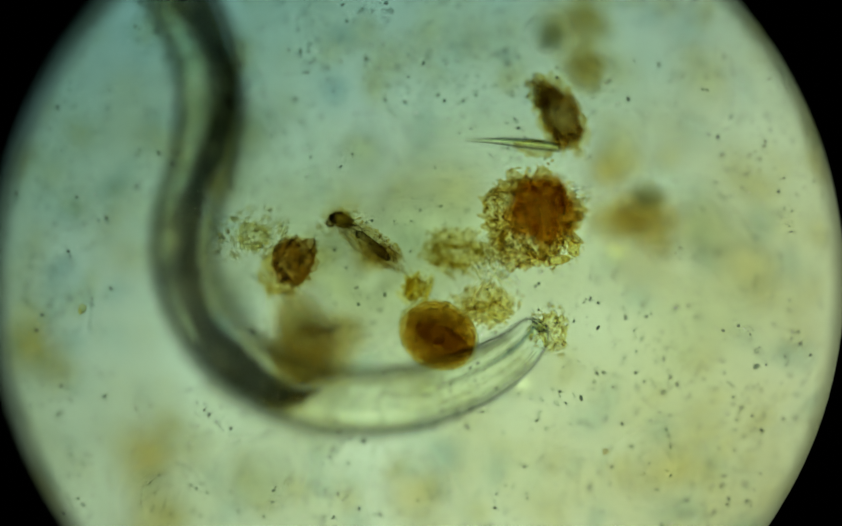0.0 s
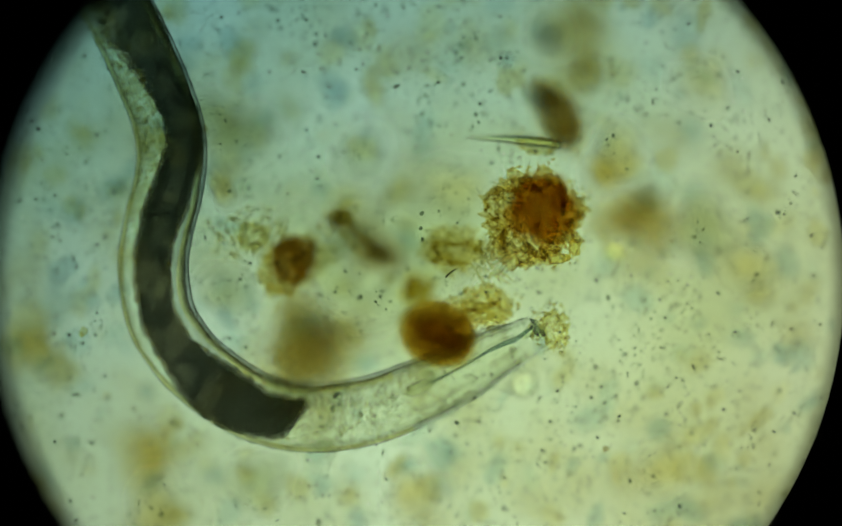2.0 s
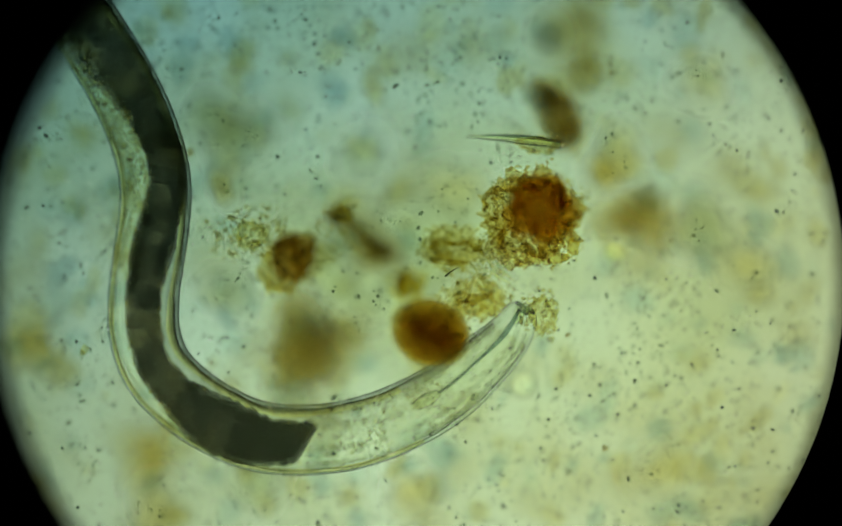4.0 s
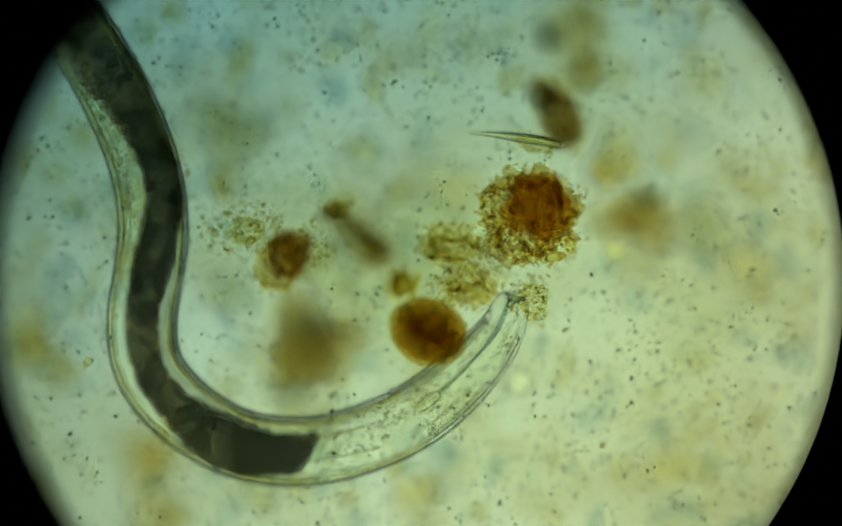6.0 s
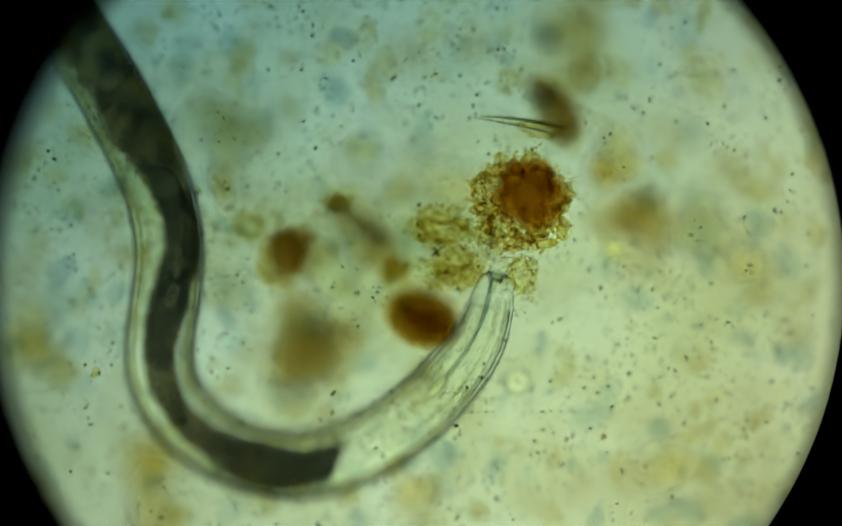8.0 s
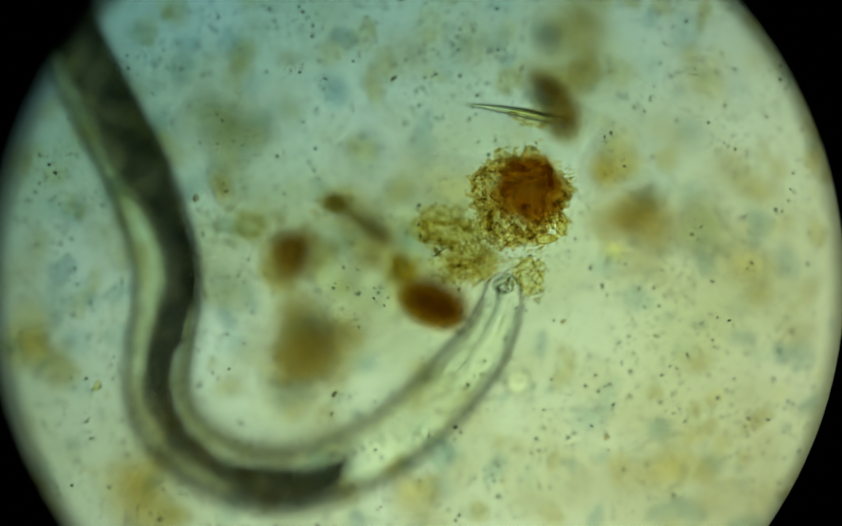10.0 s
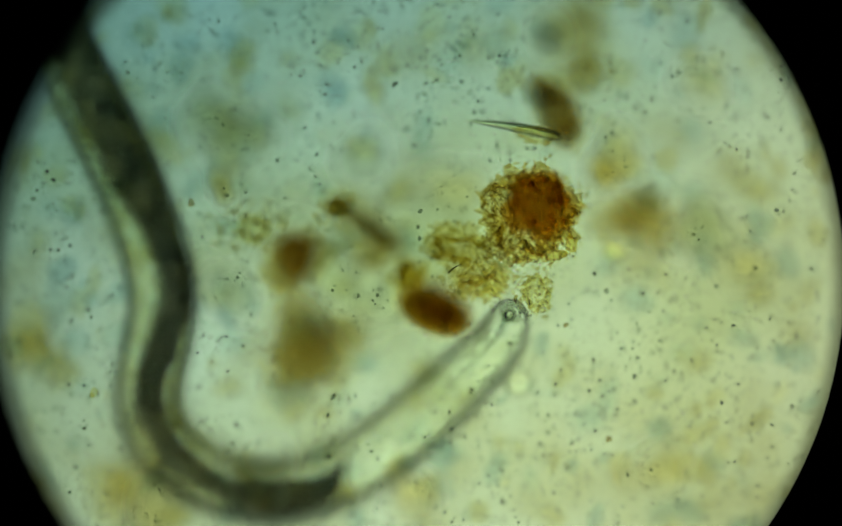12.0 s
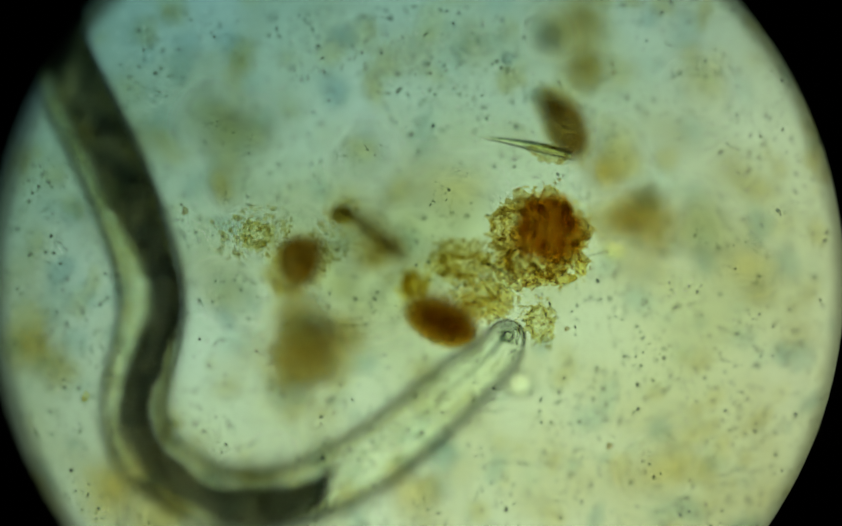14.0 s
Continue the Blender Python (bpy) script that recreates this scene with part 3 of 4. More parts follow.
def in_focus(rows, off=0.0):
    """Rows of a thing whose height follows the focus, so that it looks sharp from the camera."""
    return [(t, u, v, *(list(r) + [0, 0])[:2], float(np.interp(t, *zip(*FOCUS))) + off) for t, u, v, *r in rows]


BALL_ROWS = [(0, 817, 625, 0, 0, 0.075), (1.5, 818, 624, 0, 0, 0.069), (3, 808, 620, 0, 0, 0.071), (5.5, 800, 622, 0, 5, 0.071), (6.5, 797, 612, 0, 12, 0.071),
             (7.5, 792, 603, 0, 22, 0.074), (8, 788, 592, 0, 32, 0.077), (10.5, 808, 562, 0, 50, 0.084), (11, 808, 564, 0, 53, 0.084), (12.5, 813, 583, 0, 53, 0.083),
             (13.5, 820, 593, 0, 52, 0.083), (14, 823, 597, 0, 52, 0.083)]
ball = thing("brown_cyst", "round brown translucent cyst with a thin clear wall", "cyst", BALL_ROWS, 0.067)
v, f = lump((0, 0, 0), (77 * D, 65 * D, 32 * D), 3, 0.05, 1.6, 6, -28, 0.008)
solid("wall", v, f, SHELL, ball)
for k, share in enumerate((0.95, 0.87, 0.80, 0.72, 0.63, 0.53, 0.42)):
    v, f = lump((0.7 * k * D, -0.3 * k * D, 0), (76 * share * D, (64 * share - 1.6 * k) * D, 30 * share * D), 4 + 3 * k, 0.05 + 0.03 * k, 2.2, 6, -28, 0.04)
    solid("core_layer" if k < 2 else "kernel_layer", v, f, CYST if k < 2 else KERNEL, ball)
v, f = lump((5 * D, -3 * D, 0), (54 * D, 17 * D, 14 * D), 31, 0.2, 2.2, 5, -24, 0.05)
solid("pith", v, f, PITH, ball)
ball_rng = random.Random(8)
v, f = grains(ball_rng, 190, spread_out(ball_rng, (70 * D, 58 * D), 0.35, 3 * D, 0.004), 1.4 * D, 4.2 * D, ragged=0.4)
solid("crust", v, f, OCHRE, ball, kind="stuff")

tuft = thing("algal_tuft", "small ragged ochre tuft of algae on the cyst", "algae", shifted(772, 532, [(0, 0, 0), (1.5, 2, 2), (3, -8, -4), (5.5, -22, -8), (6.5, -28, -10), (8, -38, -36), (10.5, -22, -40), (12.5, -10, -20), (14, -5, -8)]), 0.074)
clump(tuft, 11, None, OCHRE, (26, 26, 8), (1.6, 5), 90, 0.0, film=FILM_OCHRE, film_at=(0, 8), film_size=0.8)
strands(tuft, 12, 16, 60, 98, 40, 4.5, OCHRE, (0, 28))

CL = [(0, 0, 0), (0.5, 0, 0), (1.5, 0, -1), (3, -1, -2), (5.5, -6, -4), (6.5, -8, -8), (7.5, -14, -18), (8, -24, -30), (10.5, -24, -38), (11, -20, -28), (11.5, -14, -18), (12, -6, -8), (12.5, 0, 2), (13, 6, 15), (13.5, 10, 27), (14, 12, 36)]
cluster = thing("detritus_cluster", "large brown clump of humus with a pale granular skirt", "detritus", in_focus(shifted(1008, 400, CL), 0.002), 0.066)
clump(cluster, 21, BROWN, HONEY, (92, 90, 22), (1.4, 4.6), 240, 0.45, 0.62, (-2, -10), film=SKIRT, lift=0.010, level=6, rough=0.48, crinkle=0.06, film_at=(-14, 10), film_size=0.88, hearts=(BROWN,) * 2 + (BROWN_HEART,))
clump(cluster, 26, None, PALE, (46, 62, 10), (1.2, 4.2), 260, 0.0, grain_at=(-42, 8))
clump(cluster, 27, None, OCHRE, (82, 84, 12), (1.4, 4.8), 330, 0.1, grain_at=(0, 2))
clump(cluster, 24, None, HONEY, (56, 34, 12), (1.4, 5), 110, 0.1, 0.9, (30, 66), grain_at=(26, 66))
v, f = lump((34 * D, -84 * D, 0), (20 * D, 9 * D, 5 * D), 8, 0.3, 2, 4, 10, 0.05)
solid("yellow_granule", v, f, YELLOW, cluster)
v, f = lump((62 * D, -62 * D, 0), (10 * D, 16 * D, 5 * D), 9, 0.3, 2, 4, 10, 0.05)
solid("yellow_granule", v, f, YELLOW, cluster)

spine = thing("glassy_spine", "slender hollow glassy spine tapering to a point", "spine", in_focus(shifted(955, 266, [(0, 0, 0), (3, 2, -4), (5.5, 2, -6, -2), (6.5, 3, -12, -3), (7.5, 5, -17, -3), (8, 5, -36, -4), (10.5, -12, -58, -5), (11, -9, -48, -5), (12.5, 4, -18, -5), (13.5, 18, 0, -6), (14, 25, 6, -7)]), 0.004), 0.066)
sp_v, sp_f, ring = [], [], 16
for i in range(25):
    k = i / 24
    r = D * (1.5 + 8.5 * math.sin(min(1.0, k * 1.25) * math.pi / 2) ** 1.2 * (1 - 0.2 * max(0.0, k - 0.72) / 0.28))
    for j in range(ring):
        a = 2 * math.pi * j / ring
        sp_v.append(((-88 + 178 * k) * D, (12 - 24 * k + 5 * math.sin(k * 3.1)) * D * 0.6 + r * math.cos(a), r * math.sin(a)))
for i in range(24):
    for j in range(ring):
        sp_f.append((i * ring + j, i * ring + (j + 1) % ring, (i + 1) * ring + (j + 1) % ring, (i + 1) * ring + j))
sp_f.append(tuple(range(ring))[::-1])
sp_f.append(tuple(24 * ring + j for j in range(ring)))
sp_f = [q[::-1] for q in sp_f]
solid("shell", sp_v, sp_f, NEEDLE, spine)
hollow_v = [((p[0] * 0.92 + 6 * D), p[1] * 0.62 + 0.38 * (12 - 24 * (p[0] / D + 88) / 178 + 5 * math.sin((p[0] / D + 88) / 178 * 3.1)) * D * 0.6, p[2] * 0.6) for p in sp_v]
solid("hollow", hollow_v, sp_f, NEEDLE, spine)
v, f = lump((44 * D, -8 * D, -3 * D), (34 * D, 15 * D, 6 * D), 17, 0.5, 2.4, 4, -8, 0.06)
solid("base", v, f, FILM_OCHRE, spine, "ragged ochre shred at the foot of the spine")

top = thing("dark_flake", "dark brown elongated flake of plant matter", "detritus", shifted(1045, 213, [(t, a, b, 0, 0, z) for t, a, b, z in ((0, 0, 0, 0.084), (3, 0, -2, 0.091), (5.5, 0, -3, 0.091), (7.5, 0, -5, 0.091), (8, -3, -10, 0.092), (10.5, -4, -24, 0.092), (11, -4, -20, 0.092), (12.5, 0, -2, 0.091), (13.5, 8, 12, 0.091), (14, 13, 18, 0.091))]), 0.085)
clump(top, 31, DARK, OCHRE, (40, 76, 18), (1.4, 5), 160, 0.3, 0.74, turn=28, film=FILM_OCHRE, hearts=(FIBRE,), rough=0.5, crinkle=0.06)
clump(top, 33, FIBRE, OCHRE, (24, 40, 10), (1.4, 4.4), 80, 0.1, 0.8, (-30, -40), turn=35, rough=0.7, crinkle=0.06, grain_at=(-34, -44))

strands(top, 32, 6, 60, 105, 30, 3.0, OCHRE, (0, 60))
small = thing("brown_fragment", "small dark reddish-brown fragment of humus", "detritus", shifted(537, 492, [(0, 0, 0, 0, 0, 0.071), (1.5, 0, -2, 0, 0, 0.067), (3, 0, -4, 0, 0, 0.066), (5.5, -5, -12, 0, 0, 0.072), (6.5, -13, -12, 0, 0, 0.072), (8, -6, -20, 0, 0, 0.075), (10.5, -2, -14, 0, 0, 0.088), (12.5, 6, -9, 0, 0, 0.087), (14, 12, -4, 0, 0, 0.082)]), 0.066)
clump(small, 41, DARK, OCHRE, (52, 60, 20), (1.4, 4.6), 190, 0.4, 0.70, (9, -6), -25, film=FILM_OCHRE, film_at=(-10, 12), film_size=0.78, hearts=(BROWN_HEART,) * 2, rough=0.5, crinkle=0.06)

strands(small, 42, 5, 60, 40, 60, 3.0, OCHRE, (0, 10))
SG = [(0, 0, 0), (3, 0, 0), (5.5, -8, -8), (6.5, -12, -12), (8, -8, -20), (10.5, -5, -20, 0, 0, 0.072), (12.5, 4, -10, 0, 0, 0.069), (14, 8, -2, 0, 0, 0.067)]
sand = thing("granule_patch", "loose patch of pale yellow-green granules", "granules", in_focus(shifted(468, 440, SG[:4]), 0.005) + shifted(468, 440, SG[4:]), 0.070)
clump(sand, 51, None, HONEY, (60, 48, 8), (1.4, 5), 130, 0.0, film=FILM, film_size=0.5)
clump(sand, 54, None, PALE, (72, 58, 14), (1.4, 5.5), 260, 0.0, ragged=0.4)
bits = thing("granule_patch", "small loose group of pale round granules", "granules", shifted(600, 462, SG), 0.066)
clump(bits, 52, None, PALE, (38, 46, 8), (1.4, 5), 150, 0.0, ragged=0.4)

speck = thing("ochre_speck", "small ochre speck with a dark rim", "detritus", in_focus(shifted(632, 406, [(0, 0, 0), (3, 2, -4), (5.5, -3, -14), (6.5, -10, -18), (8, -6, -28), (10.5, -12, -28), (12.5, -4, -16), (14, 2, -6)]), 0.006), 0.070)
clump(speck, 61, FILM_OCHRE, OCHRE, (40, 34, 14), (1.4, 5), 60, 0.2, 0.46, (-8, 0))
v, f = lump((6 * D, -2 * D, 0.002), (19 * D, 17 * D, 9 * D), 6, 0.2, 2, 4, 10, 0.03)
solid("yellow_granule", v, f, YELLOW, speck)

streak = thing("dark_streak", "soft dark streak of decayed plant fibre", "detritus", shifted(688, 452, [(0, 0, 0, 0, 0, 0.079), (1.5, -1, -1, 0, 0, 0.084), (3, -2, -3, 0, 0, 0.086), (5.5, -10, -14, 0, 0, 0.088), (6.5, -15, -16, 0, 0, 0.089), (8, -8, -28, 0, 0, 0.089), (10.5, -8, -36, 0, 0, 0.089), (12.5, 6, -22, 0, 0, 0.089), (14, 12, -14, 0, 0, 0.089)]), 0.089)
clump(streak, 71, FIBRE, OCHRE, (74, 26, 10), (1.6, 5), 110, 0.2, 0.85, turn=-36, rough=0.6, crinkle=0.06)
clump(streak, 73, FIBRE, FIBRE, (26, 14, 8), (1.6, 4), 30, 0.2, 0.9, (32, 18), turn=-20, rough=0.6, grain_at=(32, 18))

for at, size, turn, seed in (((16, 14), (23, 9, 5), -38, 76), ((-14, -12), (16, 7, 5), -34, 77), ((-54, -44), (20, 10, 6), -20, 66), ((-72, -38), (10, 7, 5), 30, 67)):
    v, f = lump((at[0] * D, -at[1] * D, -0.002), [q * D for q in size], seed, 0.6, 2.4, 5, turn, 0.06)
    solid("dark_shred", v, f, SOOT, streak)
strands(streak, 72, 5, 70, 145, 16, 3.5, OCHRE, (30, 24))
MID = [(0, 0, 0), (3, -4, -5), (5.5, -3, -6), (6.5, -14, -18), (7.5, -18, -30), (8, -28, -44), (10.5, -18, -42), (11, -10, -34), (12, 2, -12), (12.5, 6, -4), (13, 9, 5), (13.5, 8, 12), (14, 12, 20)]
mid_flake = thing("flaky_detritus", "ragged ochre-green flake of detritus", "detritus", in_focus(shifted(848, 468, MID), 0.005), 0.066)
clump(mid_flake, 81, FILM_OCHRE, HONEY, (68, 42, 10), (1.3, 4.6), 220, 0.1, 0.70, crinkle=0.03, rough=0.75, ragged=0.4)
strands(mid_flake, 84, 7, 74, -14, 24, 4.0, FILM_OCHRE, (-40, 0))
strands(mid_flake, 85, 6, 70, -28, 16, 2.6, HONEY, (10, 6))
clump(mid_flake, 83, None, PALE, (76, 46, 12), (1.3, 4.2), 150, 0.0, ragged=0.3)
skirt = thing("granule_patch", "thin patch of clear granules beside the clump", "granules", in_focus(shifted(925, 480, MID), -0.001), 0.062)
clump(skirt, 82, None, PALE, (58, 42, 8), (1.3, 4.6), 210, 0.0, ragged=0.4)
strands(skirt, 86, 7, 80, -35, 30, 2.2, PALE, (-24, 4))

LOW = [(0, 0, 0), (1.5, -1, 4), (3, -12, -8), (5.5, -25, -26), (6.5, -36, -44), (7.5, -44, -56), (8, -55, -68), (10.5, -24, -80), (11, -20, -70), (12.5, -6, -40), (13.5, -3, -20), (14, -2, -10)]
low = thing("granular_flake", "ragged yellow granular flake of detritus", "detritus", in_focus(shifted(905, 570, LOW), 0.004), 0.068)
clump(low, 91, FILM_OCHRE, HONEY, (66, 42, 10), (1.3, 4.6), 230, 0.1, 0.70, crinkle=0.03, rough=0.75, ragged=0.4)
strands(low, 94, 6, 70, 12, 26, 4.0, FILM_OCHRE, (-38, 0))
strands(low, 96, 5, 56, -30, 18, 2.6, HONEY, (0, 0))
clump(low, 93, None, PALE, (68, 42, 12), (1.3, 4.2), 140, 0.0, ragged=0.3)

frag = thing("granule_patch", "loose crumbs of pale granules at the worm's mouth", "granules", in_focus([(0, 1020, 618), (1.5, 1022, 618), (3, 1012, 594), (5.5, 985, 575), (6.5, 980, 548), (7.5, 970, 525), (8, 962, 512), (10.5, 978, 515), (11, 980, 524), (12.5, 992, 560), (13.5, 992, 592), (14, 996, 602)]), 0.064)
clump(frag, 95, None, PALE, (40, 50, 8), (1.4, 5), 190, 0.0, film=FILM, film_size=0.6, film_at=(10, 0), ragged=0.25, grain_at=(8, 0))

def bristle(u, v, long, turn, rows, z, label, material=BRISTLE):
    ob = thing("bristle", label, "bristle", shifted(u, v, rows), z, "bristles")
    bv, bf, n, ring_ = [], [], 10, 8
    c, w = math.cos(radians(turn)), math.sin(radians(turn))
    for i in range(n):
        k = i / (n - 1)
        x, y, r = (k - 0.5) * long * D, 0.06 * long * D * math.sin(k * 3.14), D * (1.9 - 1.2 * k)
        for j in range(ring_):
            a = 6.2832 * j / ring_
            q = y + r * math.cos(a)
            bv.append((x * c - q * w, x * w + q * c, r * math.sin(a)))
    for i in range(n - 1):
        for j in range(ring_):
            bf.append((i * ring_ + j, (i + 1) * ring_ + j, (i + 1) * ring_ + (j + 1) % ring_, i * ring_ + (j + 1) % ring_)[::-1])
    bf += [tuple(range(ring_))[::-1], tuple((n - 1) * ring_ + j for j in range(ring_))]
    solid("shaft", bv, bf, material, ob)


bristle(924, 491, 74, -32, MID, 0.068, "thin dark pointed bristle beside the clump")
bristle(829, 367, 44, 82, [(0, 0, 0), (5.5, -4, -4), (8, -8, -14), (11, -10, -16), (14, 14, 14)], 0.067, "short thin pale bristle adrift in the water", STRAND)
bristle(845, 512, 30, 35, MID, 0.058, "short curved dark bristle at the flake")
bristle(1122, 437, 80, 8, CL, 0.068, "long thin pale bristle beside the clump", STRAND)

# single grains that can be followed in the open water
for seed, size, material, word, rows in (
        (401, 9, HONEY, "ragged yellow granule adrift in open water", [(0, 150, 575), (3, 158, 635), (6.5, 168, 678), (8, 180, 692), (10.5, 183, 722), (12.5, 172, 732), (14, 160, 738)]),
        (402, 7, FIBRE, "dark rounded granule close to the worm", [(0, 425, 190), (3, 366, 262), (6.5, 350, 331), (8, 370, 356), (11, 362, 372), (14, 345, 392)]),
        (403, 6, FIBRE, "dark oval granule adrift in open water", [(0, 1130, 842), (3, 1128, 834), (6.5, 1122, 825), (8, 1124, 813), (11, 1132, 814), (14, 1136, 830)]),
        (404, 5, FIBRE, "dark rounded granule adrift in open water", [(0, 1052, 640), (3, 1058, 625), (6.5, 1050, 609), (8, 1043, 594), (11, 1052, 601), (14, 1056, 612)])):
    grain = thing("granule", word, "granule", in_focus(rows, -0.001), LEVEL, "single granules")
    v, f = lump((0, 0, 0), (size * D, size * 0.75 * D, size * 0.6 * D), seed, 0.35, 2.0, 3, seed * 37)
    solid("body", v, f, material, grain)
    v, f = lump((-0.5 * size * D, -0.7 * size * D, 0), (0.6 * size * D, 0.5 * size * D, 0.4 * size * D), seed + 9, 0.3, 2.0, 3, seed * 11)
    solid("lobe", v, f, material, grain)

bubble = thing("clear_bead", "clear round oil droplet", "droplet", [(0, 972, 712), (3, 972, 712), (8, 962, 708), (14, 966, 712)], 0.036)
v, f = lump((0, 0, 0), (26 * D, 26 * D, 26 * D), 7, 0.02, 1, 4)
solid("drop", v, f, BEAD, bubble)
gold = thing("golden_bead", "round golden oil droplet", "droplet", [(0, 1140, 468), (14, 1138, 466)], 0.034)
v, f = lump((0, 0, 0), (22 * D, 21 * D, 20 * D), 8, 0.03, 1, 4)
solid("drop", v, f, GOLD_BEAD, gold)

# matter far below and above the plane in focus: u, v, width, height, height above the slide, material, seed
FAR = [(566, 652, 104, 106, 0.116, BROWN), (1222, 422, 66, 64, 0.118, SOFT["tan_detritus"]), (1212, 365, 36, 34, 0.094, HAZE_GREY), (1160, 405, 66, 52, 0.114, SOFT["tan_detritus"]), (1122, 322, 34, 34, 0.030, SOFT["tan_detritus"]), (416, 345, 26, 48, 0.034, HAZE),
       (282, 845, 60, 66, 0.006, SOFT["tan_detritus"], ((7.5, 4, 12), (10.5, -36, 62), (14, -66, 64))), (70, 645, 70, 64, 0.022, SOFT["tan_detritus"]), (445, 262, 54, 58, 0.020, HAZE_GREY), (682, 290, 42, 40, 0.020, HAZE_GREY),
       (1030, 62, 30, 28, 0.100, HAZE_GREY), (1100, 118, 52, 56, 0.116, SOFT["tan_detritus"]), (1080, 30, 76, 52, 0.122, SOFT["tan_detritus"]), (1300, 162, 50, 32, 0.018, HAZE), (1385, 498, 46, 40, 0.018, HAZE),
       (1232, 868, 52, 40, 0.018, HAZE), (765, 905, 46, 40, 0.018, HAZE), (436, 545, 46, 46, 0.010, HAZE_GREY), (385, 215, 36, 40, 0.020, HAZE_GREY),
       (480, 895, 60, 40, 0.018, HAZE_GREY), (305, 950, 60, 44, 0.018, HAZE), (690, 480, 46, 30, 0.098, SOFT["tan_detritus"]),
       (1150, 300, 60, 60, 0.026, HAZE), (850, 350, 70, 50, 0.012, HAZE), (1290, 420, 60, 70, 0.020, HAZE_GREY),
       # murky clouds added to dim the bright gaps between the clumps
       (700, 455, 120, 62, 0.024, MURK), (575, 480, 90, 66, 0.024, MURK), (850, 430, 110, 80, 0.022, MURK), (790, 535, 110, 46, 0.024, MURK), (640, 540, 80, 60, 0.022, MURK)]
WORDS = {"tan_detritus": "soft tan clump of detritus", "brown_humus": "soft brown clump of humus", "faded_detritus": "faint yellow-brown clump of detritus", "murky_haze": "wide murky grey-green cloud added to dim the haze between clumps", "grey_detritus": "faint grey-green clump of detritus"}
for i, (u, v_, w, h, z, mat, *drift) in enumerate(FAR):
    rng = random.Random(700 + i)
    far = thing("drifting_clump", WORDS[mat.name], "detritus", shifted(u, v_, ((0, 0, 0), *(drift[0] if drift else ((14, 0, 0),)))), z, "drifting clumps")
    count = 9 if z > 0.03 else 4
    for k in range(count):
        a, r = k * 2.4 + i, math.sqrt((k + 0.3) / count) * 0.70
        size = rng.uniform(0.30, 0.46) * (1 if count == 9 else 1.45)
        v, f = lump((r * w * D * math.cos(a), r * h * D * math.sin(a), rng.uniform(-0.012, 0.012) if count == 9 else -0.002 * k), (w * D * size, h * D * size, 8 * D), 100 + 7 * i + k, 0.45, 1.8, 3, 40 * i)
        solid("lobe", v, f, SOFT[mat.name], far)
    if mat is BROWN:       # a dark cleft shows in the brown clump
        v, f = lump((24 * D, 36 * D, -0.022), (40 * D, 9 * D, 6 * D), 790, 0.5, 2.2, 4, -4, 0.05)
        solid("cleft", v, f, FIBRE, far)

# wide thin sheets added under the clumps to dim and yellow the haze there
for u, v_, w, h, seed in ((690, 440, 190, 95, 1), (600, 560, 150, 80, 2), (930, 390, 200, 140, 3)):
    veil = thing("haze_veil", "wide thin yellowish sheet added near the glass to dim the haze", "silt", [(0, u, v_), (14, u, v_)], -0.022 + 0.0012 * seed, "silt veils")
    v, f = lump((0, 0, 0), (w * D, h * D, 1.2 * D), 50 + seed, 0.5, 1.6, 4, -12 * seed)
    solid("sheet", v, f, VEIL, veil)
    tagged(veil, kind="stuff")

# settled matter all over the slide
def open_water():
    """A place beside the crowd of clumps in the middle."""
    while True:
        u, v = rng.uniform(0, 1568), rng.uniform(-10, 990)
        if not (770 < u < 1120 and 300 < v < 640):
            return u, v


rng = random.Random(77)
pieces = []
for i in range(640):
    r = 6 + 36 * rng.random() ** 2.2
    pieces.append(lump(spot(*open_water(), rng.uniform(-0.026, 0.010)), (r * D, r * D * rng.uniform(0.5, 1.0), 3 * D), 900 + i, 0.5, 1.8, 2, rng.uniform(0, 180)))
v, f = join(pieces)
tagged(solid("settled_silt", v, f, FAINT), "faint pale silt settled on the glass slide", "silt", kind="stuff")

# clouds of finer silt hanging just under and over the plane in focus
for name, label, mat, seed, n in (("blue_silt", "faint blue-grey clouds of silt hanging in the water", BLUE_SILT, 81, 240), ("yellow_silt", "faint yellow clouds of silt hanging in the water", YELLOW_SILT, 82, 260)):
    rng = random.Random(seed)
    pieces = []
    for i in range(n):
        r = 8 + 26 * rng.random() ** 1.6
        z = rng.uniform(0.024, 0.044)
        pieces.append(lump(spot(*open_water(), z), (r * D, r * D * rng.uniform(0.4, 0.9), 3 * D), 3000 + seed * 9 + i, 0.6, 1.8, 2, rng.uniform(0, 180)))
    v, f = join(pieces)
    tagged(solid(name, v, f, mat), label, "silt", kind="stuff")

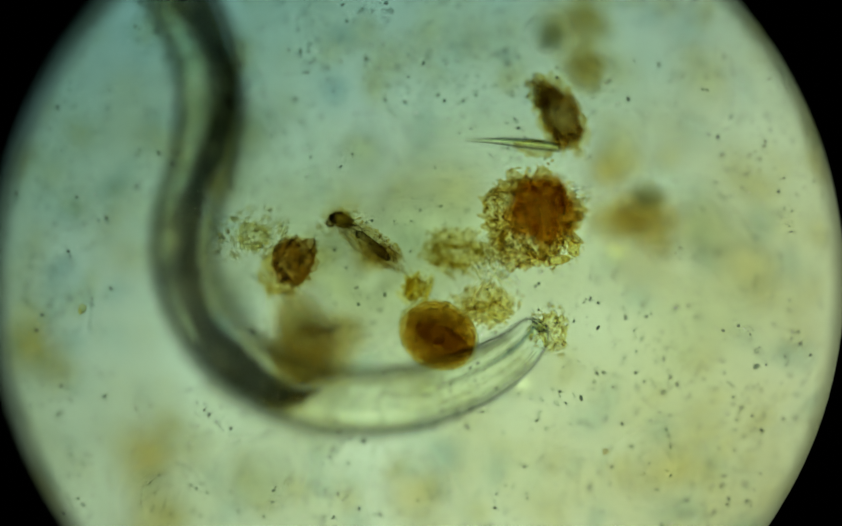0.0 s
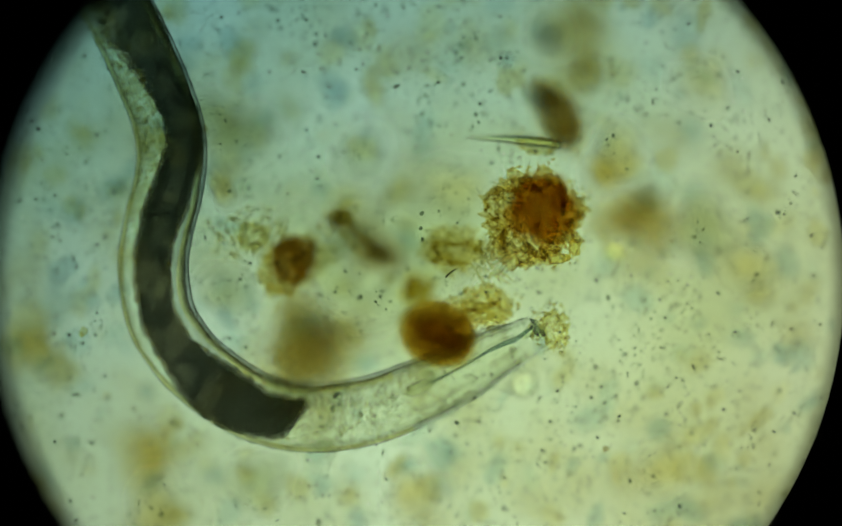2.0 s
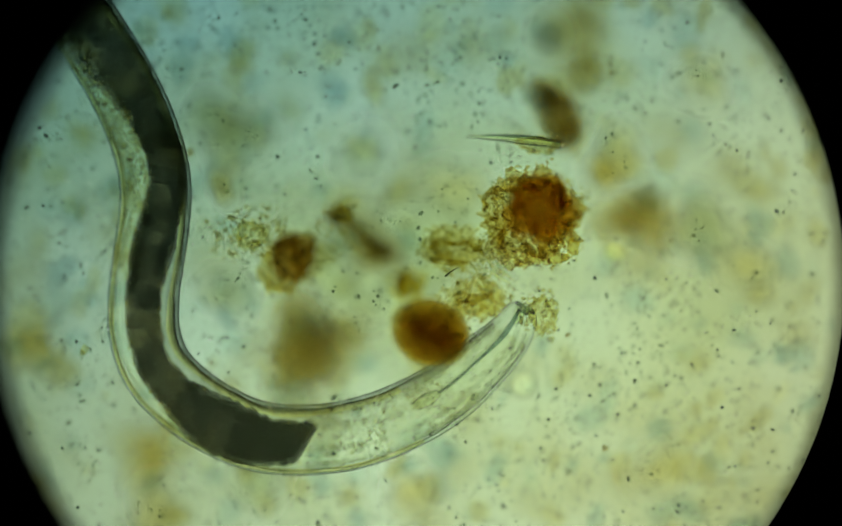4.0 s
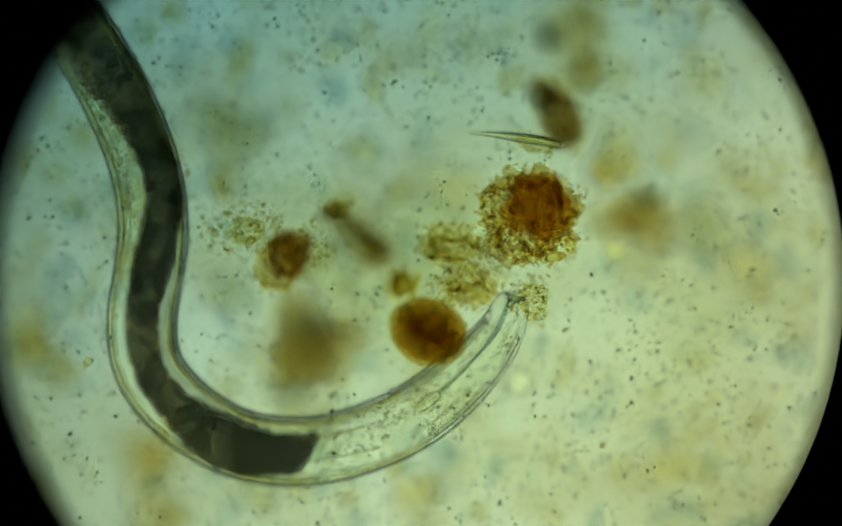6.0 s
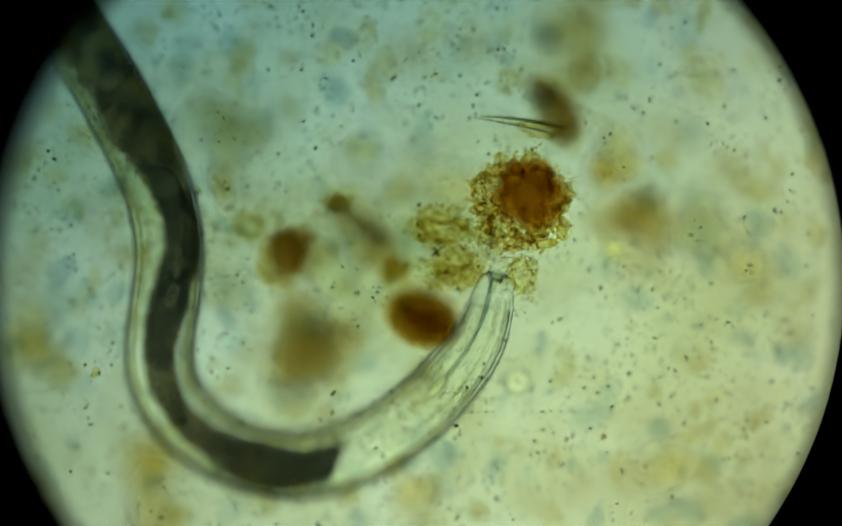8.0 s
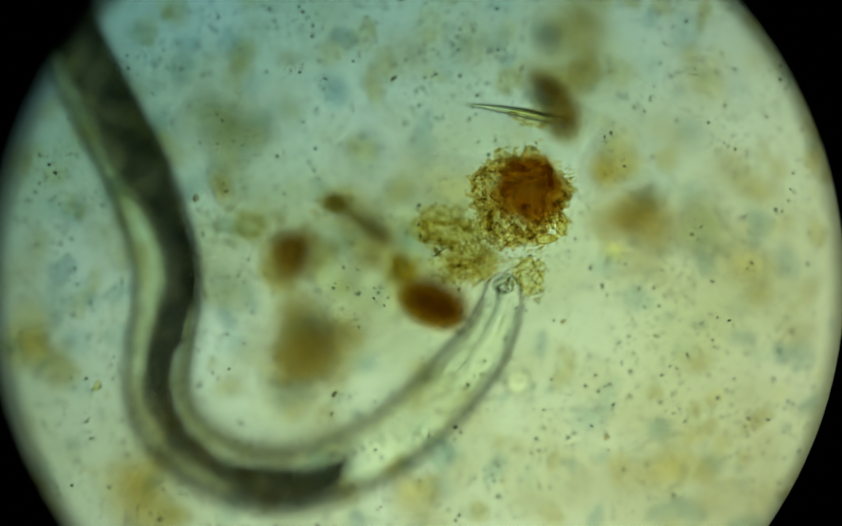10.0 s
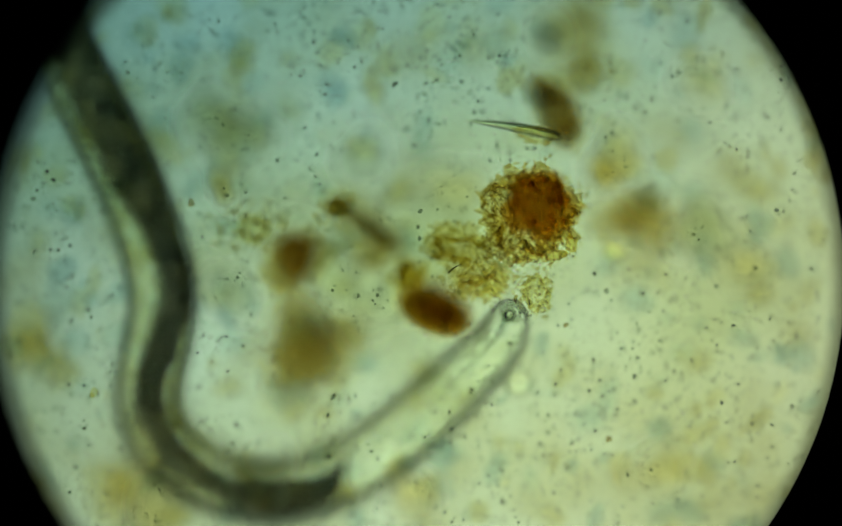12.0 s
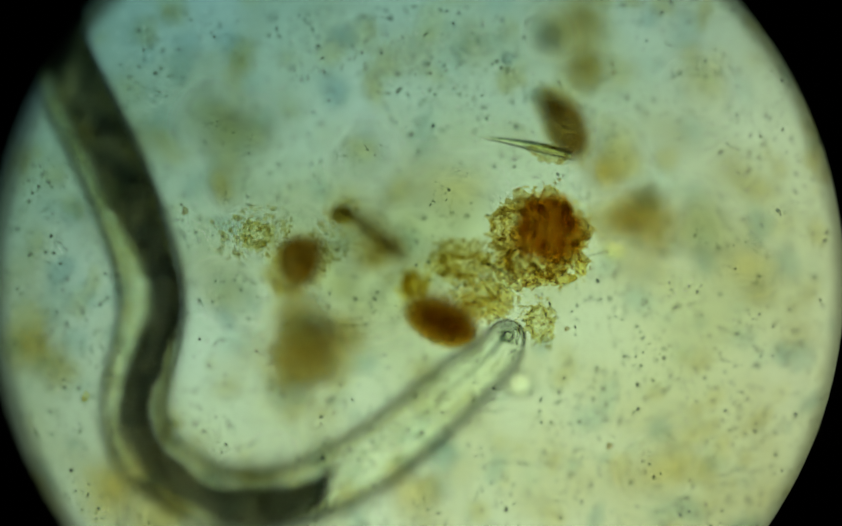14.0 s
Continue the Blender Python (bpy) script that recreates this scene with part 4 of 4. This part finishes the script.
# fine particles, in patches that drift with the water
PATCHES = [((10, 240, 60, 1060), 200, [(0, -30, -70), (1.5, -30, -68), (3, -18, -60), (5.5, -12, -40), (6.5, -8, -28), (7.5, -4, -18), (8, 2, -10), (10.5, 4, 20), (12.5, -2, 30), (14, -8, 34)]),
           ((230, 560, 0, 400), 150, [(0, 18, -12), (1.5, 8, -4), (3, 3, 0), (5.5, 0, -4), (8, 3, -6), (10.5, 0, 0), (14, 4, 14)]),
           ((560, 960, 0, 400), 200, [(0, 6, -4), (1.5, 2, 0), (3, 1, 0), (5.5, -2, -4), (8, -4, -16), (10.5, -4, -14), (12.5, 0, 0), (14, 6, 8)]),
           ((960, 1540, 0, 480), 260, [(0, 3, 4), (3, 1, 2), (5.5, -2, -1), (8, -4, 0), (10.5, -2, -2), (14, 2, 0)]),
           ((860, 1530, 480, 980), 330, [(0, 6, 12), (3, 5, 6), (5.5, -2, 0), (8, -8, -10), (10.5, -4, -14), (12.5, 4, 0), (14, 8, 10)]),
           ((330, 860, 400, 760), 170, [(0, 4, 0), (3, 2, 0), (5.5, -4, -4), (8, -2, -8), (10.5, 0, -6), (14, -8, 4)]),
           ((230, 860, 760, 980), 150, [(0, 10, -10), (3, 4, -4), (8, 4, 0), (10.5, 2, 4), (14, -16, 8)])]
for i, ((u0, u1, v0, v1), n, rows) in enumerate(PATCHES):
    rng = random.Random(300 + i)
    ob = thing("fine_particles", "countless tiny dark and glassy particles adrift in the water", "particles", rows, 0.0)
    MOVES.pop()

    def at(low, high):
        return lambda: spot(rng.uniform(u0, u1), rng.uniform(v0, v1), rng.uniform(low, high))[:]
    v, f = join([grains(rng, int(n * 4.2), at(0.050, 0.080), 1.1 * D, 3.8 * D, 2, ragged=0.3, bias=2.2, long=1.2),
                 grains(rng, int(n * 1.2), at(0.030, 0.095), 1.5 * D, 4.6 * D, 2, long=1.3)])
    solid("particles", v, f, DOT, ob, kind="stuff")
    tagged(ob, kind="stuff")
    ob.location = (0, 0, 0)
    MOVES.append((ob, rows, None))
    beads = thing("glassy_particles", "countless tiny clear beads that glint in the water", "particles", rows, 0.0)
    MOVES.pop()
    v0_, f0_ = BALLS[2]
    pieces = []
    for k in range(int(n * 1.9)):
        r = (1.5 + 2.3 * rng.random() ** 2.2) * D
        pieces.append((v0_ * np.array((r * rng.uniform(0.9, 1.2), r, r)) + np.array(spot(rng.uniform(u0, u1), rng.uniform(v0, v1), LEVEL - 4.2 * r + rng.uniform(-0.0022, 0.0015))), f0_))
    v, f = join(pieces)
    solid("beads", v, f, GLASSY, beads, kind="stuff")
    tagged(beads, kind="stuff")
    beads.location = (0, 0, 0)
    # the beads' height follows the focus, to stay bright in the camera's view
    MOVES.append((beads, rows, "focus"))


# ---- what moves ----
def motions():
    # the field stop leans a little, its lower right edge close to the plane in focus
    lean = Matrix.Rotation(radians(3.6), 4, Vector((0.64, 0.77, 0)))
    for plate, rise, tilt in ((STOP, 0.016, lean), (VIGNETTE_RING, 0.050, Matrix())):
        walk(plate, [(t, Matrix.Translation(Vector(((STOP_U - 784) * D, (490 - STOP_V) * D, z + rise))) @ tilt) for t, z in FOCUS])
    for ob, rows, z in MOVES:
        path = []
        for t, u, v, *turn in rows:
            turn = list(turn) + [0, 0, z][len(turn):]
            if z is None:
                place = Vector((u * D, -v * D, 0))
            elif z == "focus":
                place = Vector((u * D, -v * D, float(np.interp(t, *zip(*FOCUS))) - LEVEL))
            else:
                place = spot(u, v, turn[2])
            lean = Matrix.Rotation(radians(turn[1]), 4, Vector((math.cos(radians(-25)), math.sin(radians(-25)), 0)))
            path.append((t, Matrix.Translation(place) @ lean @ pose(0, 0, 0, 0, 0, turn[0])))
        walk(ob, path)
    for seg, s in SEGMENTS:
        walk(seg, [(t, body_at(t, s)) for t in sorted(CURVES)])
    for s, gut in GUTS:        # the gut is shifted sideways and its oval part turned, to fit the camera's view
        if s < 1050:
            out, roll = 12 * D * min(1, (s - GUT_START) / 40) * min(1, (1050 - s) / 150), 85 * oval_share(s)
            walk(gut, [(0, pose(0, out, 0, roll)), (0.5, pose(0, 0.7 * out, 0, 0.95 * roll)), (1.5, pose(0, 0.3 * out, 0, 0.55 * roll)), (3, pose(0, 0, 0)), (7.5, pose(0, 0.2 * out, 0)), (10.5, pose(0, 1.1 * out, 0, 0.8 * roll)), (14, pose(0, out, 0, 0.85 * roll))])


motions()
